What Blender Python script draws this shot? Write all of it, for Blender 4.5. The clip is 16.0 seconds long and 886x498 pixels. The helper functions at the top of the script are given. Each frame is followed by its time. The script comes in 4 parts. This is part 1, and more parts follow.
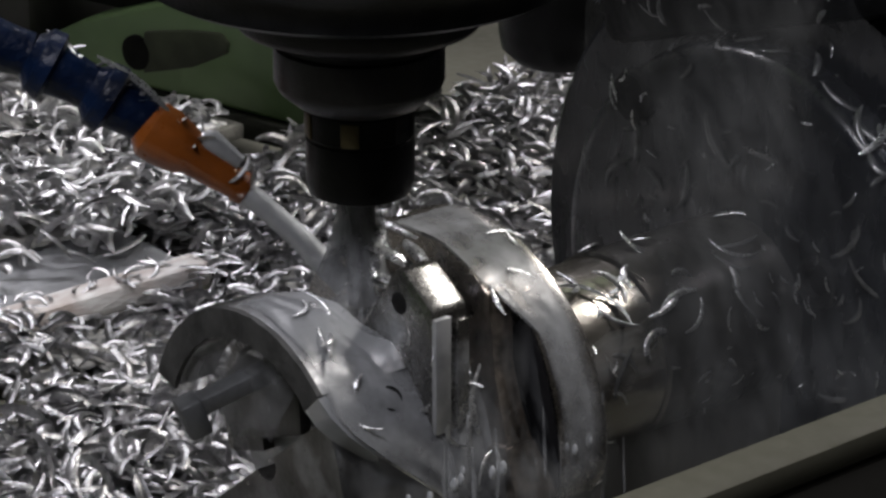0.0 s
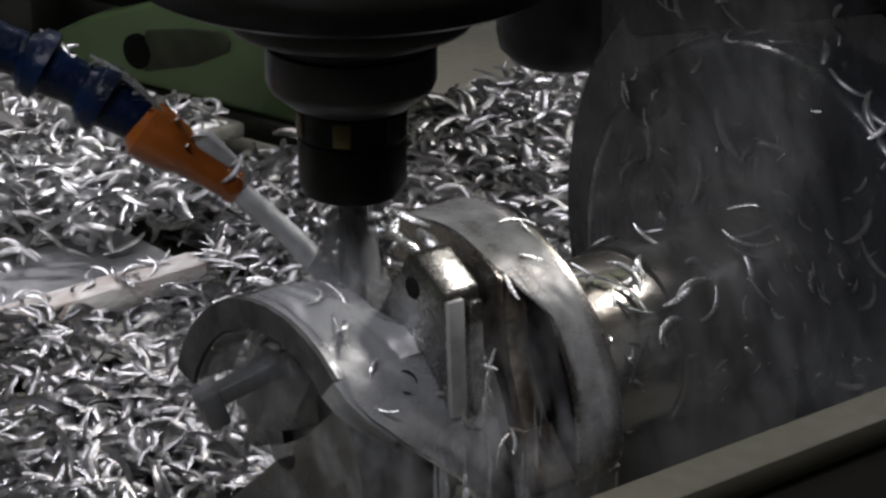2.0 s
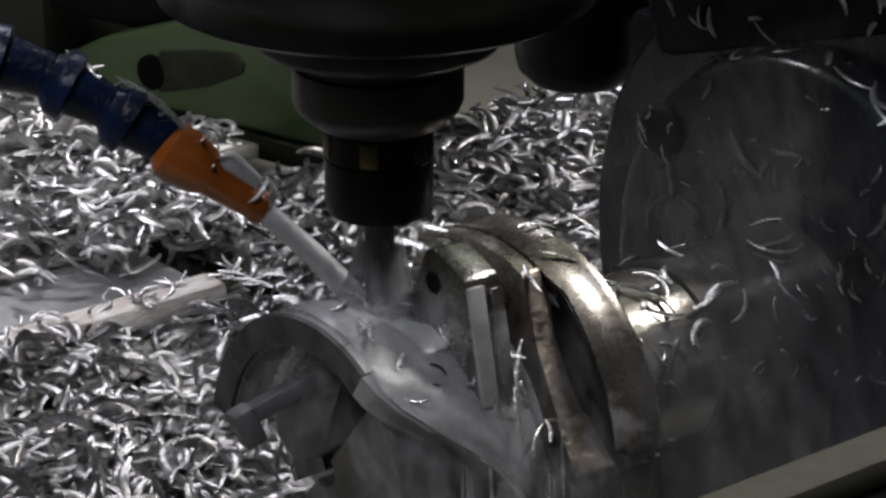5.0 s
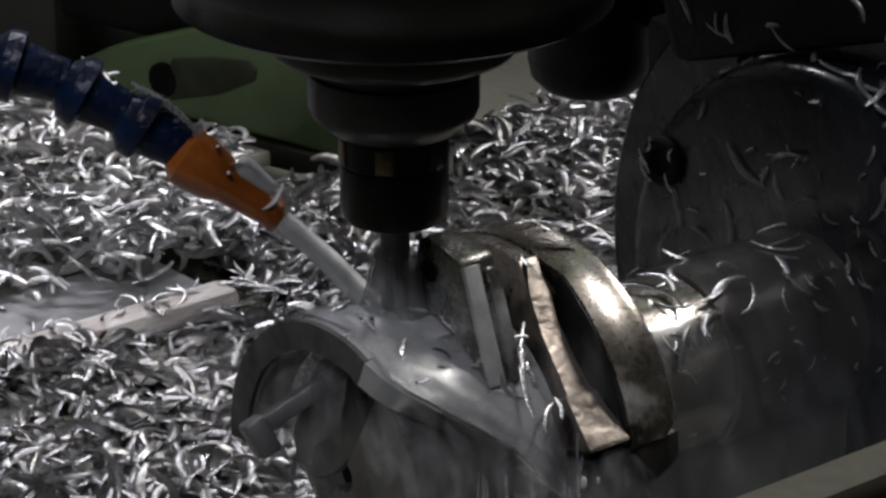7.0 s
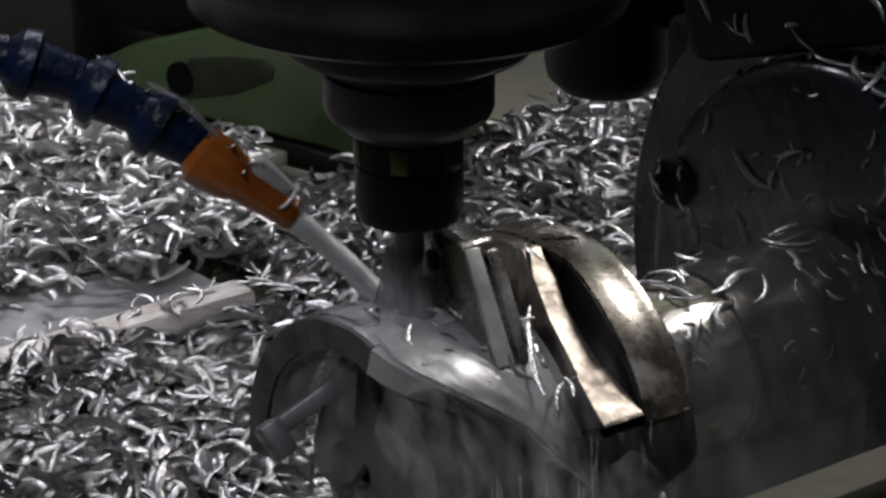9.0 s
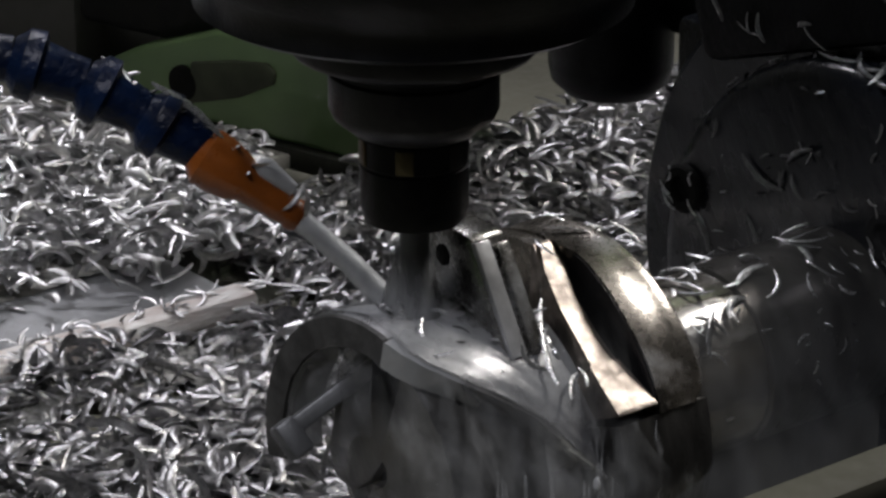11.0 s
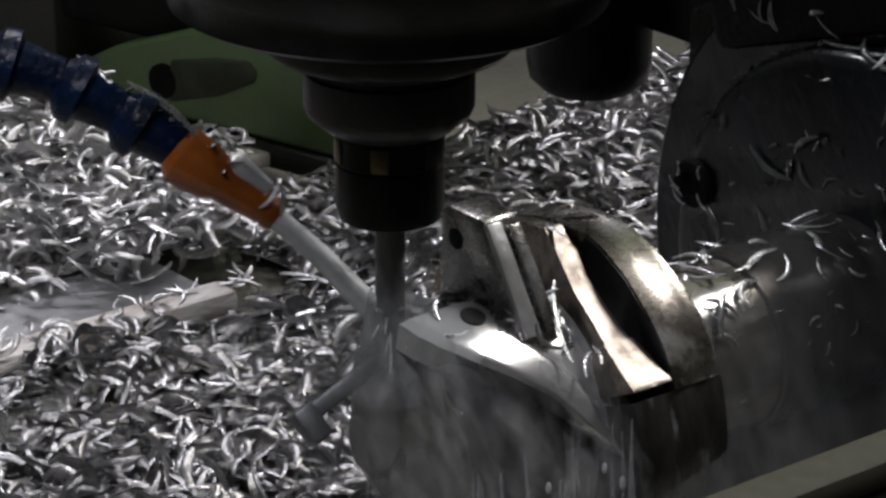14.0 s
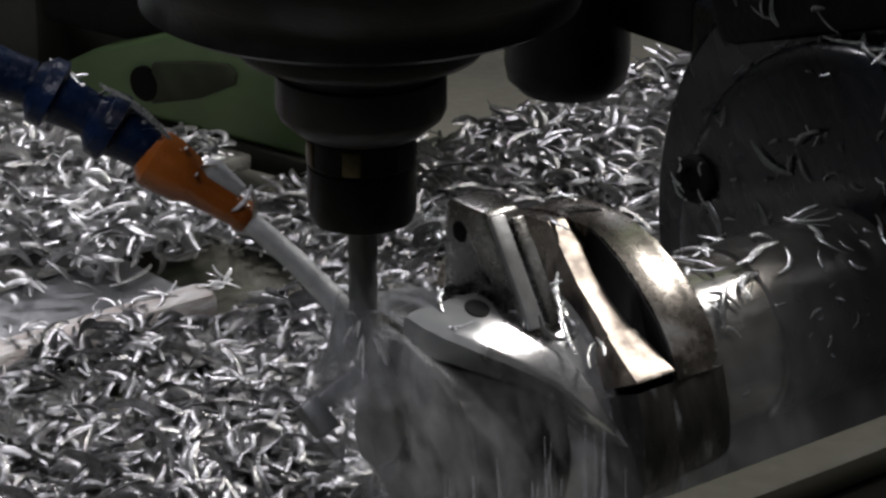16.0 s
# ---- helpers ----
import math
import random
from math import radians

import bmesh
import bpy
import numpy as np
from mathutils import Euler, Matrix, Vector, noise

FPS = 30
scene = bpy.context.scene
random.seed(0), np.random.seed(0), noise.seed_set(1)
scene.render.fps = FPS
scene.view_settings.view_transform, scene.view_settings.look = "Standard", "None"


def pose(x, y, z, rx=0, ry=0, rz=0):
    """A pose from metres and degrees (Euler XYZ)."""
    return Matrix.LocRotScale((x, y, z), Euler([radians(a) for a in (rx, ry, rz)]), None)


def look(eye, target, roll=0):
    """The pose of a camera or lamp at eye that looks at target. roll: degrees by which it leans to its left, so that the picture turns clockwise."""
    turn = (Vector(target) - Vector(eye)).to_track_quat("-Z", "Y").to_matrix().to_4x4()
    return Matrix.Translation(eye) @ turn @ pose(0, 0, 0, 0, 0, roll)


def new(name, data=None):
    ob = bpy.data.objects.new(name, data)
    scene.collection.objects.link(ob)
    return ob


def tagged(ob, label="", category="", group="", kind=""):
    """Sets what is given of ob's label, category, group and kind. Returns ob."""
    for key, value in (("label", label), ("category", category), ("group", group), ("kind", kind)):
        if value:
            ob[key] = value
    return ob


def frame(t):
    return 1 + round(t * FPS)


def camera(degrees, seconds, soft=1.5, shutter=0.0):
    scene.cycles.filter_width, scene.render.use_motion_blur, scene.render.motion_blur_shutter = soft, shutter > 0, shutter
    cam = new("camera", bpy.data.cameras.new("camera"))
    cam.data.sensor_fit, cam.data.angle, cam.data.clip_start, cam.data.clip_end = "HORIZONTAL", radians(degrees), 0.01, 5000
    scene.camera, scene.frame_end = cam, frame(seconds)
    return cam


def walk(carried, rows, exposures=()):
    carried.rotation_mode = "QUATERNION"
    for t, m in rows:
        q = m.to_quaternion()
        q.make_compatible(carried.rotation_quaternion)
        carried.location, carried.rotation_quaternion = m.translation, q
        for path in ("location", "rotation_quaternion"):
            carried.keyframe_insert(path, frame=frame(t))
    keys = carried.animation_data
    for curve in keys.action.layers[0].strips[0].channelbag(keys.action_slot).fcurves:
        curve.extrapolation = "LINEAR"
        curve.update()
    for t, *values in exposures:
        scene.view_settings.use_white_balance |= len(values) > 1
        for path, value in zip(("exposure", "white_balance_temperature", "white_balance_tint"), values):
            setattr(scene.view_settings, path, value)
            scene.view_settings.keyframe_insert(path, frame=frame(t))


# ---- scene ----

# ---- camera: hand-held at the machine's door, small pan and drift ----
FOV = 16.0
EYE = Vector((-0.8063, -1.0442, 0.6229))
YAW, ELEV = 50.723, 22.0
# seconds, picture drift right and down as angles (degrees), eye drift left and down (metres)
AIM = [(0, 0.000, 0.000, 0.0000, 0.0000),
       (0.5, -0.022, 0.021, 0.0000, 0.0000),
       (1, 0.073, 0.031, -0.0032, 0.0000),
       (1.5, 0.193, 0.000, -0.0072, -0.0008),
       (2, 0.264, -0.031, -0.0096, -0.0008),
       (2.5, 0.217, -0.103, -0.0080, -0.0024),
       (3, 0.234, -0.103, -0.0084, -0.0016),
       (3.5, 0.296, -0.072, -0.0088, -0.0024),
       (4, 0.289, 0.103, -0.0056, -0.0008),
       (6.5, 0.072, 0.493, 0.0129, 0.0000),
       (7, 0.280, 0.524, 0.0088, 0.0008),
       (7.5, 0.416, 0.524, 0.0072, 0.0008),
       (8, 0.446, 0.585, 0.0088, 0.0024),
       (8.5, 0.583, 0.585, 0.0072, 0.0024),
       (9, 0.673, 0.539, 0.0064, 0.0012),
       (11.5, 0.644, 0.688, 0.0096, 0.0048),
       (12, 0.647, 0.647, 0.0080, 0.0032),
       (12.5, 0.535, 0.657, 0.0088, 0.0040),
       (13, 0.518, 0.662, 0.0064, 0.0044),
       (13.5, 0.488, 0.616, 0.0048, 0.0032),
       (14, 0.401, 0.626, 0.0040, 0.0040),
       (14.5, 0.443, 0.657, 0.0000, 0.0048),
       (15, 0.463, 0.657, -0.0040, 0.0048),
       (15.5, 0.448, 0.657, -0.0072, 0.0040),
       (16, 0.313, 0.647, -0.0064, 0.0032)]


def camera_pose(pan, tilt, left, down):
    yaw, el = radians(YAW + pan), radians(ELEV - tilt)
    way = Vector((math.cos(el) * math.cos(yaw), math.cos(el) * math.sin(yaw), -math.sin(el)))
    eye = EYE + Vector((-0.774, 0.633, 0)) * left + Vector((0, 0, -down))
    return look(eye, eye + way)


cam = camera(FOV, 16.0, soft=2.7)
walk(cam, [(t, camera_pose(*v)) for t, *v in AIM], [(0, 0.30), (4, 0.28), (6.5, 0.14), (9, 0.07), (16, 0.07)])

# ---- light ----
world = bpy.data.worlds.new("workshop")
scene.world = world
world.use_nodes = True
world.node_tree.nodes["Background"].inputs[0].default_value = (0.75, 0.85, 1.0, 1)
world.node_tree.nodes["Background"].inputs[1].default_value = 0.02


def area_lamp(name, eye, target, sx, sy, watts, color):
    data = bpy.data.lights.new(name, "AREA")
    data.shape, data.size, data.size_y, data.energy, data.color = "RECTANGLE", sx, sy, watts, color
    ob = new(name, data)
    ob.matrix_world = look(eye, target)
    return ob


area_lamp("machine_lamp", (0.80, -0.16, 1.00), (0.10, 0.15, -0.05), 0.34, 0.18, 9.4, (1.0, 0.955, 0.92))
# Added fill lamps, no seen source: door side first, then glints on chips.
area_lamp("fill_lamp", (-1.3, -0.6, 2.4), (0.1, 0.2, 0), 1.5, 0.25, 35.0, (0.94, 0.925, 1.0))
area_lamp("fill_lamp", (0.9, 1.9, 2.4), (0.25, 0.4, 0), 1.6, 0.30, 44.0, (0.96, 0.935, 1.0))
scene.view_settings.exposure = 0.0

# ---- materials ----


def mat(name, color, rough=0.5, metal=0.0, vary=0.25, scale=60.0, bump=0.15, fine=400.0, coat=0.0, streak=None, tone=None, per_island=0.0, film=0.0, spec=0.5):
    m = bpy.data.materials.new(name)
    m.use_nodes = True
    n, l = m.node_tree.nodes, m.node_tree.links
    b = n["Principled BSDF"]
    b.inputs["Metallic"].default_value = metal
    b.inputs["Coat Weight"].default_value = coat
    b.inputs["Specular IOR Level"].default_value = spec
    b.inputs["Coat Roughness"].default_value = 0.08
    tc = n.new("ShaderNodeTexCoord")
    mp = n.new("ShaderNodeMapping")
    if streak:
        mp.inputs["Scale"].default_value = streak
    l.new(tc.outputs["Object"], mp.inputs["Vector"])
    big = n.new("ShaderNodeTexNoise")
    big.inputs["Scale"].default_value, big.inputs["Detail"].default_value = scale, 6
    small = n.new("ShaderNodeTexNoise")
    small.inputs["Scale"].default_value, small.inputs["Detail"].default_value = fine, 4
    l.new(mp.outputs[0], big.inputs["Vector"]), l.new(mp.outputs[0], small.inputs["Vector"])
    ramp = n.new("ShaderNodeValToRGB")
    dark = [c * (1 - vary) for c in color]
    light = list(tone) if tone else [min(1, c * (1 + vary)) for c in color]
    ramp.color_ramp.elements[0].position, ramp.color_ramp.elements[1].position = 0.32, 0.68
    ramp.color_ramp.elements[0].color, ramp.color_ramp.elements[1].color = (*dark, 1), (*light, 1)
    l.new(big.outputs["Fac"], ramp.inputs["Fac"])
    if per_island:
        geo = n.new("ShaderNodeNewGeometry")
        mix = n.new("ShaderNodeMix")
        mix.data_type, mix.blend_type = "RGBA", "MULTIPLY"
        mix.inputs[0].default_value = per_island
        l.new(ramp.outputs[0], mix.inputs[6]), l.new(geo.outputs["Random Per Island"], mix.inputs[7])
        l.new(mix.outputs[2], b.inputs["Base Color"])
    else:
        l.new(ramp.outputs[0], b.inputs["Base Color"])
    if film:
        cover = n.new("ShaderNodeTexNoise")
        cover.inputs["Scale"].default_value, cover.inputs["Detail"].default_value = 28, 5
        l.new(mp.outputs[0], cover.inputs["Vector"])
        edge = n.new("ShaderNodeMapRange")
        edge.inputs["From Min"].default_value, edge.inputs["From Max"].default_value = 0.62 - 0.35 * film, 0.80 - 0.35 * film
        l.new(cover.outputs["Fac"], edge.inputs["Value"])
        wet = n.new("ShaderNodeMix")
        wet.data_type = "RGBA"
        wet.inputs[7].default_value = (0.25, 0.26, 0.268, 1)
        l.new(edge.outputs[0], wet.inputs[0]), l.new(ramp.outputs[0], wet.inputs[6])
        l.new(wet.outputs[2], b.inputs["Base Color"])
        less = n.new("ShaderNodeMapRange")
        less.inputs["To Min"].default_value, less.inputs["To Max"].default_value = metal, 0.05
        l.new(edge.outputs[0], less.inputs["Value"]), l.new(less.outputs[0], b.inputs["Metallic"])
    mr = n.new("ShaderNodeMapRange")
    mr.inputs["To Min"].default_value, mr.inputs["To Max"].default_value = max(0.02, rough * 0.7), min(1, rough * 1.35)
    l.new(small.outputs["Fac"], mr.inputs["Value"]), l.new(mr.outputs[0], b.inputs["Roughness"])
    bp = n.new("ShaderNodeBump")
    bp.inputs["Strength"].default_value, bp.inputs["Distance"].default_value = bump, 0.002
    add = n.new("ShaderNodeMath")
    l.new(big.outputs["Fac"], add.inputs[0]), l.new(small.outputs["Fac"], add.inputs[1])
    l.new(add.outputs[0], bp.inputs["Height"]), l.new(bp.outputs[0], b.inputs["Normal"])
    return m


def milky(name, alpha, color=(0.44, 0.455, 0.47), rough=0.45):
    m = mat(name, color, rough, 0, 0.12, 40, 0.3, 160)
    n, l = m.node_tree.nodes, m.node_tree.links
    b = n["Principled BSDF"]
    tc = n.new("ShaderNodeTexCoord")
    nz = n.new("ShaderNodeTexNoise")
    nz.inputs["Scale"].default_value, nz.inputs["Detail"].default_value = 70, 5
    l.new(tc.outputs["Object"], nz.inputs["Vector"])
    mr = n.new("ShaderNodeMapRange")
    mr.inputs["From Min"].default_value, mr.inputs["From Max"].default_value = 0.3, 0.7
    mr.inputs["To Min"].default_value, mr.inputs["To Max"].default_value = max(0, alpha - 0.25), min(1, alpha + 0.2)
    l.new(nz.outputs["Fac"], mr.inputs["Value"]), l.new(mr.outputs[0], b.inputs["Alpha"])
    return m


CHIP = mat("bright_aluminium_chip", (0.70, 0.70, 0.705), 0.35, 0.92, 0.2, 250, 0.22, 900, per_island=0.38)
CHIP_TABLE = mat("wet_aluminium_chip", (0.47, 0.47, 0.48), 0.29, 0.9, 0.25, 250, 0.22, 900, per_island=0.5)
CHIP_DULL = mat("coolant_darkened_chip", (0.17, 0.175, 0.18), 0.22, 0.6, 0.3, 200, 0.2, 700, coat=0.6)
CHIP_WET = mat("coolant_dulled_chip", (0.55, 0.56, 0.57), 0.28, 0.85, 0.25, 200, 0.2, 700)
ALU_FRESH = mat("freshly_milled_aluminium", (0.60, 0.60, 0.61), 0.22, 0.85, 0.10, 60, 0.05, 500, coat=0.3, film=0.55)
ALU_LUG = mat("dark_mirrored_aluminium", (0.27, 0.265, 0.255), 0.26, 0.95, 0.25, 50, 0.12, 300, film=0.30)
ALU_WARM = mat("turned_aluminium_with_warm_tint", (0.27, 0.25, 0.225), 0.27, 1.0, 0.25, 24, 0.06, 300, film=0.12)
SHAFT = mat("wet_turned_shaft", (0.25, 0.235, 0.21), 0.20, 0.85, 0.35, 40, 0.10, 300, coat=0.3, streak=(0.4, 1, 1), film=0.16)
SLEEVE = mat("oily_dark_sleeve", (0.085, 0.081, 0.075), 0.30, 0.75, 0.55, 18, 0.25, 120, coat=0.3, streak=(2, 1, 0.6))
ALU_STRIP = mat("scuffed_warm_aluminium", (0.27, 0.235, 0.205), 0.40, 1.0, 0.6, 80, 0.35, 240)
# Shaded copy of the turned metal for low and inner surfaces.
ALU_DARK = mat("wet_turned_metal_shaded", (0.085, 0.083, 0.079), 0.30, 0.8, 0.45, 35, 0.2, 300, coat=0.5, streak=(3, 1, 1), film=0.08)
STEEL_DARK = mat("oily_blackened_steel", (0.009, 0.0105, 0.014), 0.27, 0.1, 0.7, 16, 0.4, 90, coat=0.3, streak=(1, 1, 0.45), spec=0.3)
STEEL_BLACK = mat("black_oxide_steel", (0.007, 0.0072, 0.0078), 0.34, 0.0, 0.5, 60, 0.10, 400, spec=0.15)
STEEL_RING = mat("worn_ring_and_slot_shade", (0.014, 0.014, 0.016), 0.40, 0.4, 0.4, 60, 0.1, 400)
BRASS = mat("brass_slot_highlight", (0.11, 0.092, 0.052), 0.35, 0.9)
CASTING_BLACK = mat("oil_black_casting", (0.006, 0.0062, 0.007), 0.5, 0, 0.5, 30, 0.3, 200, spec=0.08)
IRON_WET = mat("wet_grey_iron", (0.075, 0.074, 0.068), 0.42, 0.0, 0.5, 25, 0.4, 180, coat=0.4, streak=(1, 1, 0.4))
END_DULL = mat("dull_dark_aluminium", (0.052, 0.052, 0.050), 0.6, 0.0, 0.4, 60, 0.3, 300, spec=0.25)
ALU_RIB = mat("coolant_filmed_aluminium", (0.42, 0.425, 0.43), 0.33, 0.45, 0.25, 70, 0.10, 300, coat=0.2)
CARBIDE = mat("grey_end_mill", (0.13, 0.135, 0.14), 0.45, 0.5, 0.2, 120, 0.1, 600, streak=(1, 1, 0.2))
GREEN = mat("green_machine_enamel", (0.17, 0.27, 0.12), 0.35, 0, 0.25, 8, 0.06, 200, coat=0.3)
GREEN_DARK = mat("dark_foot_shade", (0.02, 0.022, 0.016), 0.7, 0, 0.4, 30)
GRIME = mat("dark_green_patch", (0.050, 0.060, 0.036), 0.6, 0, 0.5, 25)
BEIGE = mat("beige_enclosure_paint", (0.16, 0.157, 0.125), 0.5, 0, 0.25, 4, 0.05, 100)
TABLE = mat("coolant_wet_beige_table", (0.20, 0.197, 0.16), 0.18, 0.0, 0.35, 18, 0.15, 120, coat=0.8)
BED = mat("wet_grey_chip_bed", (0.38, 0.375, 0.345), 0.35, 0.2, 0.4, 60, 0.5, 260, coat=0.3)
PLATE = mat("wet_grey_steel_plate", (0.42, 0.43, 0.44), 0.34, 0.5, 0.3, 25, 0.2, 200, coat=0.5)
LEDGE = mat("scuffed_bright_ledge", (0.92, 0.79, 0.72), 0.42, 0.12, 0.35, 90, 0.7, 420, streak=(0.3, 1, 1))
BLUE = mat("blue_plastic_hose", (0.003, 0.009, 0.030), 0.33, 0, 0.5, 60, 0.6, 200, coat=0.0, spec=0.25)
ORANGE = mat("orange_plastic_nozzle", (0.28, 0.078, 0.012), 0.3, 0, 0.25, 60, 0.15, 300, coat=0.3)
GREY_PLASTIC = mat("grey_plastic_tip", (0.42, 0.43, 0.44), 0.35)
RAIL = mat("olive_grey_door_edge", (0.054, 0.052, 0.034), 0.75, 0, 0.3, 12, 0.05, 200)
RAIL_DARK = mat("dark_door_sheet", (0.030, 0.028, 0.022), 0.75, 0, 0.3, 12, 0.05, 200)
PANEL = mat("dull_grey_panel", (0.075, 0.073, 0.066), 0.6, 0, 0.3, 8, 0.05, 120)
FLOOR = mat("dark_concrete", (0.10, 0.10, 0.10), 0.7, 0, 0.3, 3, 0.1, 60)
WALL = mat("dull_workshop_wall", (0.20, 0.20, 0.18), 0.7, 0, 0.2, 2, 0.05, 60)
MILK = milky("milky_coolant", 0.85)
MILK_THIN = milky("thin_milky_coolant", 0.27)
PUDDLE = milky("milky_puddle", 0.40, (0.27, 0.275, 0.265), 0.12)


def sheet_material(name, alpha, color, least=0.0, spread=""):
    """Falling coolant: streaked, and thinning out towards the edges of its sheet."""
    m = mat(name, color, 0.5, 0, 0.2, 30, 0.2, 120)
    n, l = m.node_tree.nodes, m.node_tree.links
    tc = n.new("ShaderNodeTexCoord")
    sep = n.new("ShaderNodeSeparateXYZ")
    l.new(tc.outputs["Generated"], sep.inputs[0])

    def maths(op, a, b):
        k = n.new("ShaderNodeMath")
        k.operation = op
        for i, v in enumerate((a, b)):
            if isinstance(v, float):
                k.inputs[i].default_value = v
            else:
                l.new(v, k.inputs[i])
        return k.outputs[0]

    fade = None
    if spread:
        given = n.new("ShaderNodeAttribute")
        given.attribute_name = spread
        fade = given.outputs["Fac"]
    for axis in () if spread else ("X", "Z"):
        v = sep.outputs[axis]
        hump = maths("MULTIPLY", maths("MULTIPLY", v, maths("SUBTRACT", 1.0, v)), 4.0)
        fade = hump if fade is None else maths("MULTIPLY", fade, hump)
    mp = n.new("ShaderNodeMapping")
    mp.inputs["Scale"].default_value = (1, 1, 0.16)
    l.new(tc.outputs["Object"], mp.inputs["Vector"])
    nz = n.new("ShaderNodeTexNoise")
    nz.inputs["Scale"].default_value, nz.inputs["Detail"].default_value = 90, 6
    l.new(mp.outputs[0], nz.inputs["Vector"])
    mr = n.new("ShaderNodeMapRange")
    mr.inputs["From Min"].default_value, mr.inputs["From Max"].default_value = 0.34, 0.72
    mr.inputs["To Min"].default_value, mr.inputs["To Max"].default_value = least, alpha
    l.new(nz.outputs["Fac"], mr.inputs["Value"])
    l.new(maths("MULTIPLY", mr.outputs[0], fade), n["Principled BSDF"].inputs["Alpha"])
    return m


HAZE = sheet_material("falling_coolant_veil", 0.45, (0.30, 0.312, 0.32))
MIST = sheet_material("thin_coolant_mist", 0.24, (0.30, 0.315, 0.33), 0.10)


def film_material(name, color, low, high):
    """Coolant running over the part: dense on the wall, torn and thin at its ends and lower down."""
    m = mat(name, color, 0.32, 0, 0.15, 25, 0.25, 90)
    n, l = m.node_tree.nodes, m.node_tree.links
    tc = n.new("ShaderNodeTexCoord")
    sep = n.new("ShaderNodeSeparateXYZ")
    l.new(tc.outputs["Generated"], sep.inputs[0])
    value = None
    for axis, lo, hi in (("X", 0.0, 0.04), ("X", 1.0, 0.70), ("Z", 0.0, 0.35)):
        r = n.new("ShaderNodeMapRange")
        r.interpolation_type = "SMOOTHSTEP"
        r.inputs["From Min"].default_value, r.inputs["From Max"].default_value = min(lo, hi), max(lo, hi)
        r.inputs["To Min"].default_value, r.inputs["To Max"].default_value = (0, 1) if lo < hi else (1, 0)
        l.new(sep.outputs[axis], r.inputs["Value"])
        if value is None:
            value = r.outputs[0]
        else:
            k = n.new("ShaderNodeMath")
            k.operation = "MULTIPLY"
            l.new(value, k.inputs[0]), l.new(r.outputs[0], k.inputs[1])
            value = k.outputs[0]
    nz = n.new("ShaderNodeTexNoise")
    nz.inputs["Scale"].default_value, nz.inputs["Detail"].default_value = 38, 4
    l.new(tc.outputs["Object"], nz.inputs["Vector"])
    cover = n.new("ShaderNodeMapRange")
    cover.inputs["From Min"].default_value, cover.inputs["From Max"].default_value = 0.36, 0.60
    cover.inputs["To Min"].default_value, cover.inputs["To Max"].default_value = low, high
    l.new(nz.outputs["Fac"], cover.inputs["Value"])
    k = n.new("ShaderNodeMath")
    k.operation = "MULTIPLY"
    l.new(value, k.inputs[0]), l.new(cover.outputs[0], k.inputs[1])
    l.new(k.outputs[0], n["Principled BSDF"].inputs["Alpha"])
    return m


FLOW = film_material("running_milky_film", (0.23, 0.238, 0.247), 0.30, 0.95)
PLUME = sheet_material("flung_milky_plume", 1.3, (0.21, 0.215, 0.22), 0.1, "spread")
SHEET = milky("hanging_coolant_sheet", 0.42, (0.17, 0.175, 0.18))
SLURRY = film_material("milky_slurry", (0.24, 0.248, 0.255), 0.25, 0.9)
SWIRL = sheet_material("flung_milky_swirl", 1.6, (0.20, 0.208, 0.215), 0.25)
# Black of the bolts, and of hole shade painted on closed discs.
HOLE = mat("black_bolt_and_hole_shade", (0.010, 0.010, 0.010), 0.7, spec=0.15)

# ---- mesh helpers ----


def mesh_object(name, verts, faces, material, parent=None, label="", smooth=True, angle=40):
    me = bpy.data.meshes.new(name)
    me.from_pydata([tuple(v) for v in verts], [], [tuple(f) for f in faces])
    me.update()
    bm = bmesh.new()
    bm.from_mesh(me)
    bmesh.ops.recalc_face_normals(bm, faces=bm.faces)
    for e in bm.edges:
        e.smooth = len(e.link_faces) != 2 or e.calc_face_angle(0) < radians(angle)
    for fa in bm.faces:
        fa.smooth = smooth
    bm.to_mesh(me)
    bm.free()
    me.materials.append(material)
    ob = new(name, me)
    if parent:
        ob.parent = parent
    if label:
        ob["label"] = label
    return ob


def part(name, bm, material, parent, label="", angle=40):
    me = bpy.data.meshes.new(name)
    bmesh.ops.recalc_face_normals(bm, faces=bm.faces)
    for e in bm.edges:
        e.smooth = len(e.link_faces) != 2 or e.calc_face_angle(0) < radians(angle)
    for fa in bm.faces:
        fa.smooth = True
    bm.to_mesh(me)
    bm.free()
    me.materials.append(material)
    ob = new(name, me)
    if parent:
        ob.parent = parent
    if label:
        ob["label"] = label
    return ob


def empty(name, m=Matrix()):
    ob = new(name)
    ob.empty_display_size = 0.02
    ob.matrix_world = m
    return ob


def bm_box(x0, x1, y0, y1, z0, z1, bevel=0.002, m=None):
    bm = bmesh.new()
    bmesh.ops.create_cube(bm, size=1, matrix=Matrix.Translation(((x0 + x1) / 2, (y0 + y1) / 2, (z0 + z1) / 2)) @ Matrix.Diagonal((x1 - x0, y1 - y0, z1 - z0, 1)))
    if bevel:
        bmesh.ops.bevel(bm, geom=bm.edges[:], offset=bevel, segments=2, profile=0.5, affect="EDGES")
    if m is not None:
        bm.transform(m)
    return bm


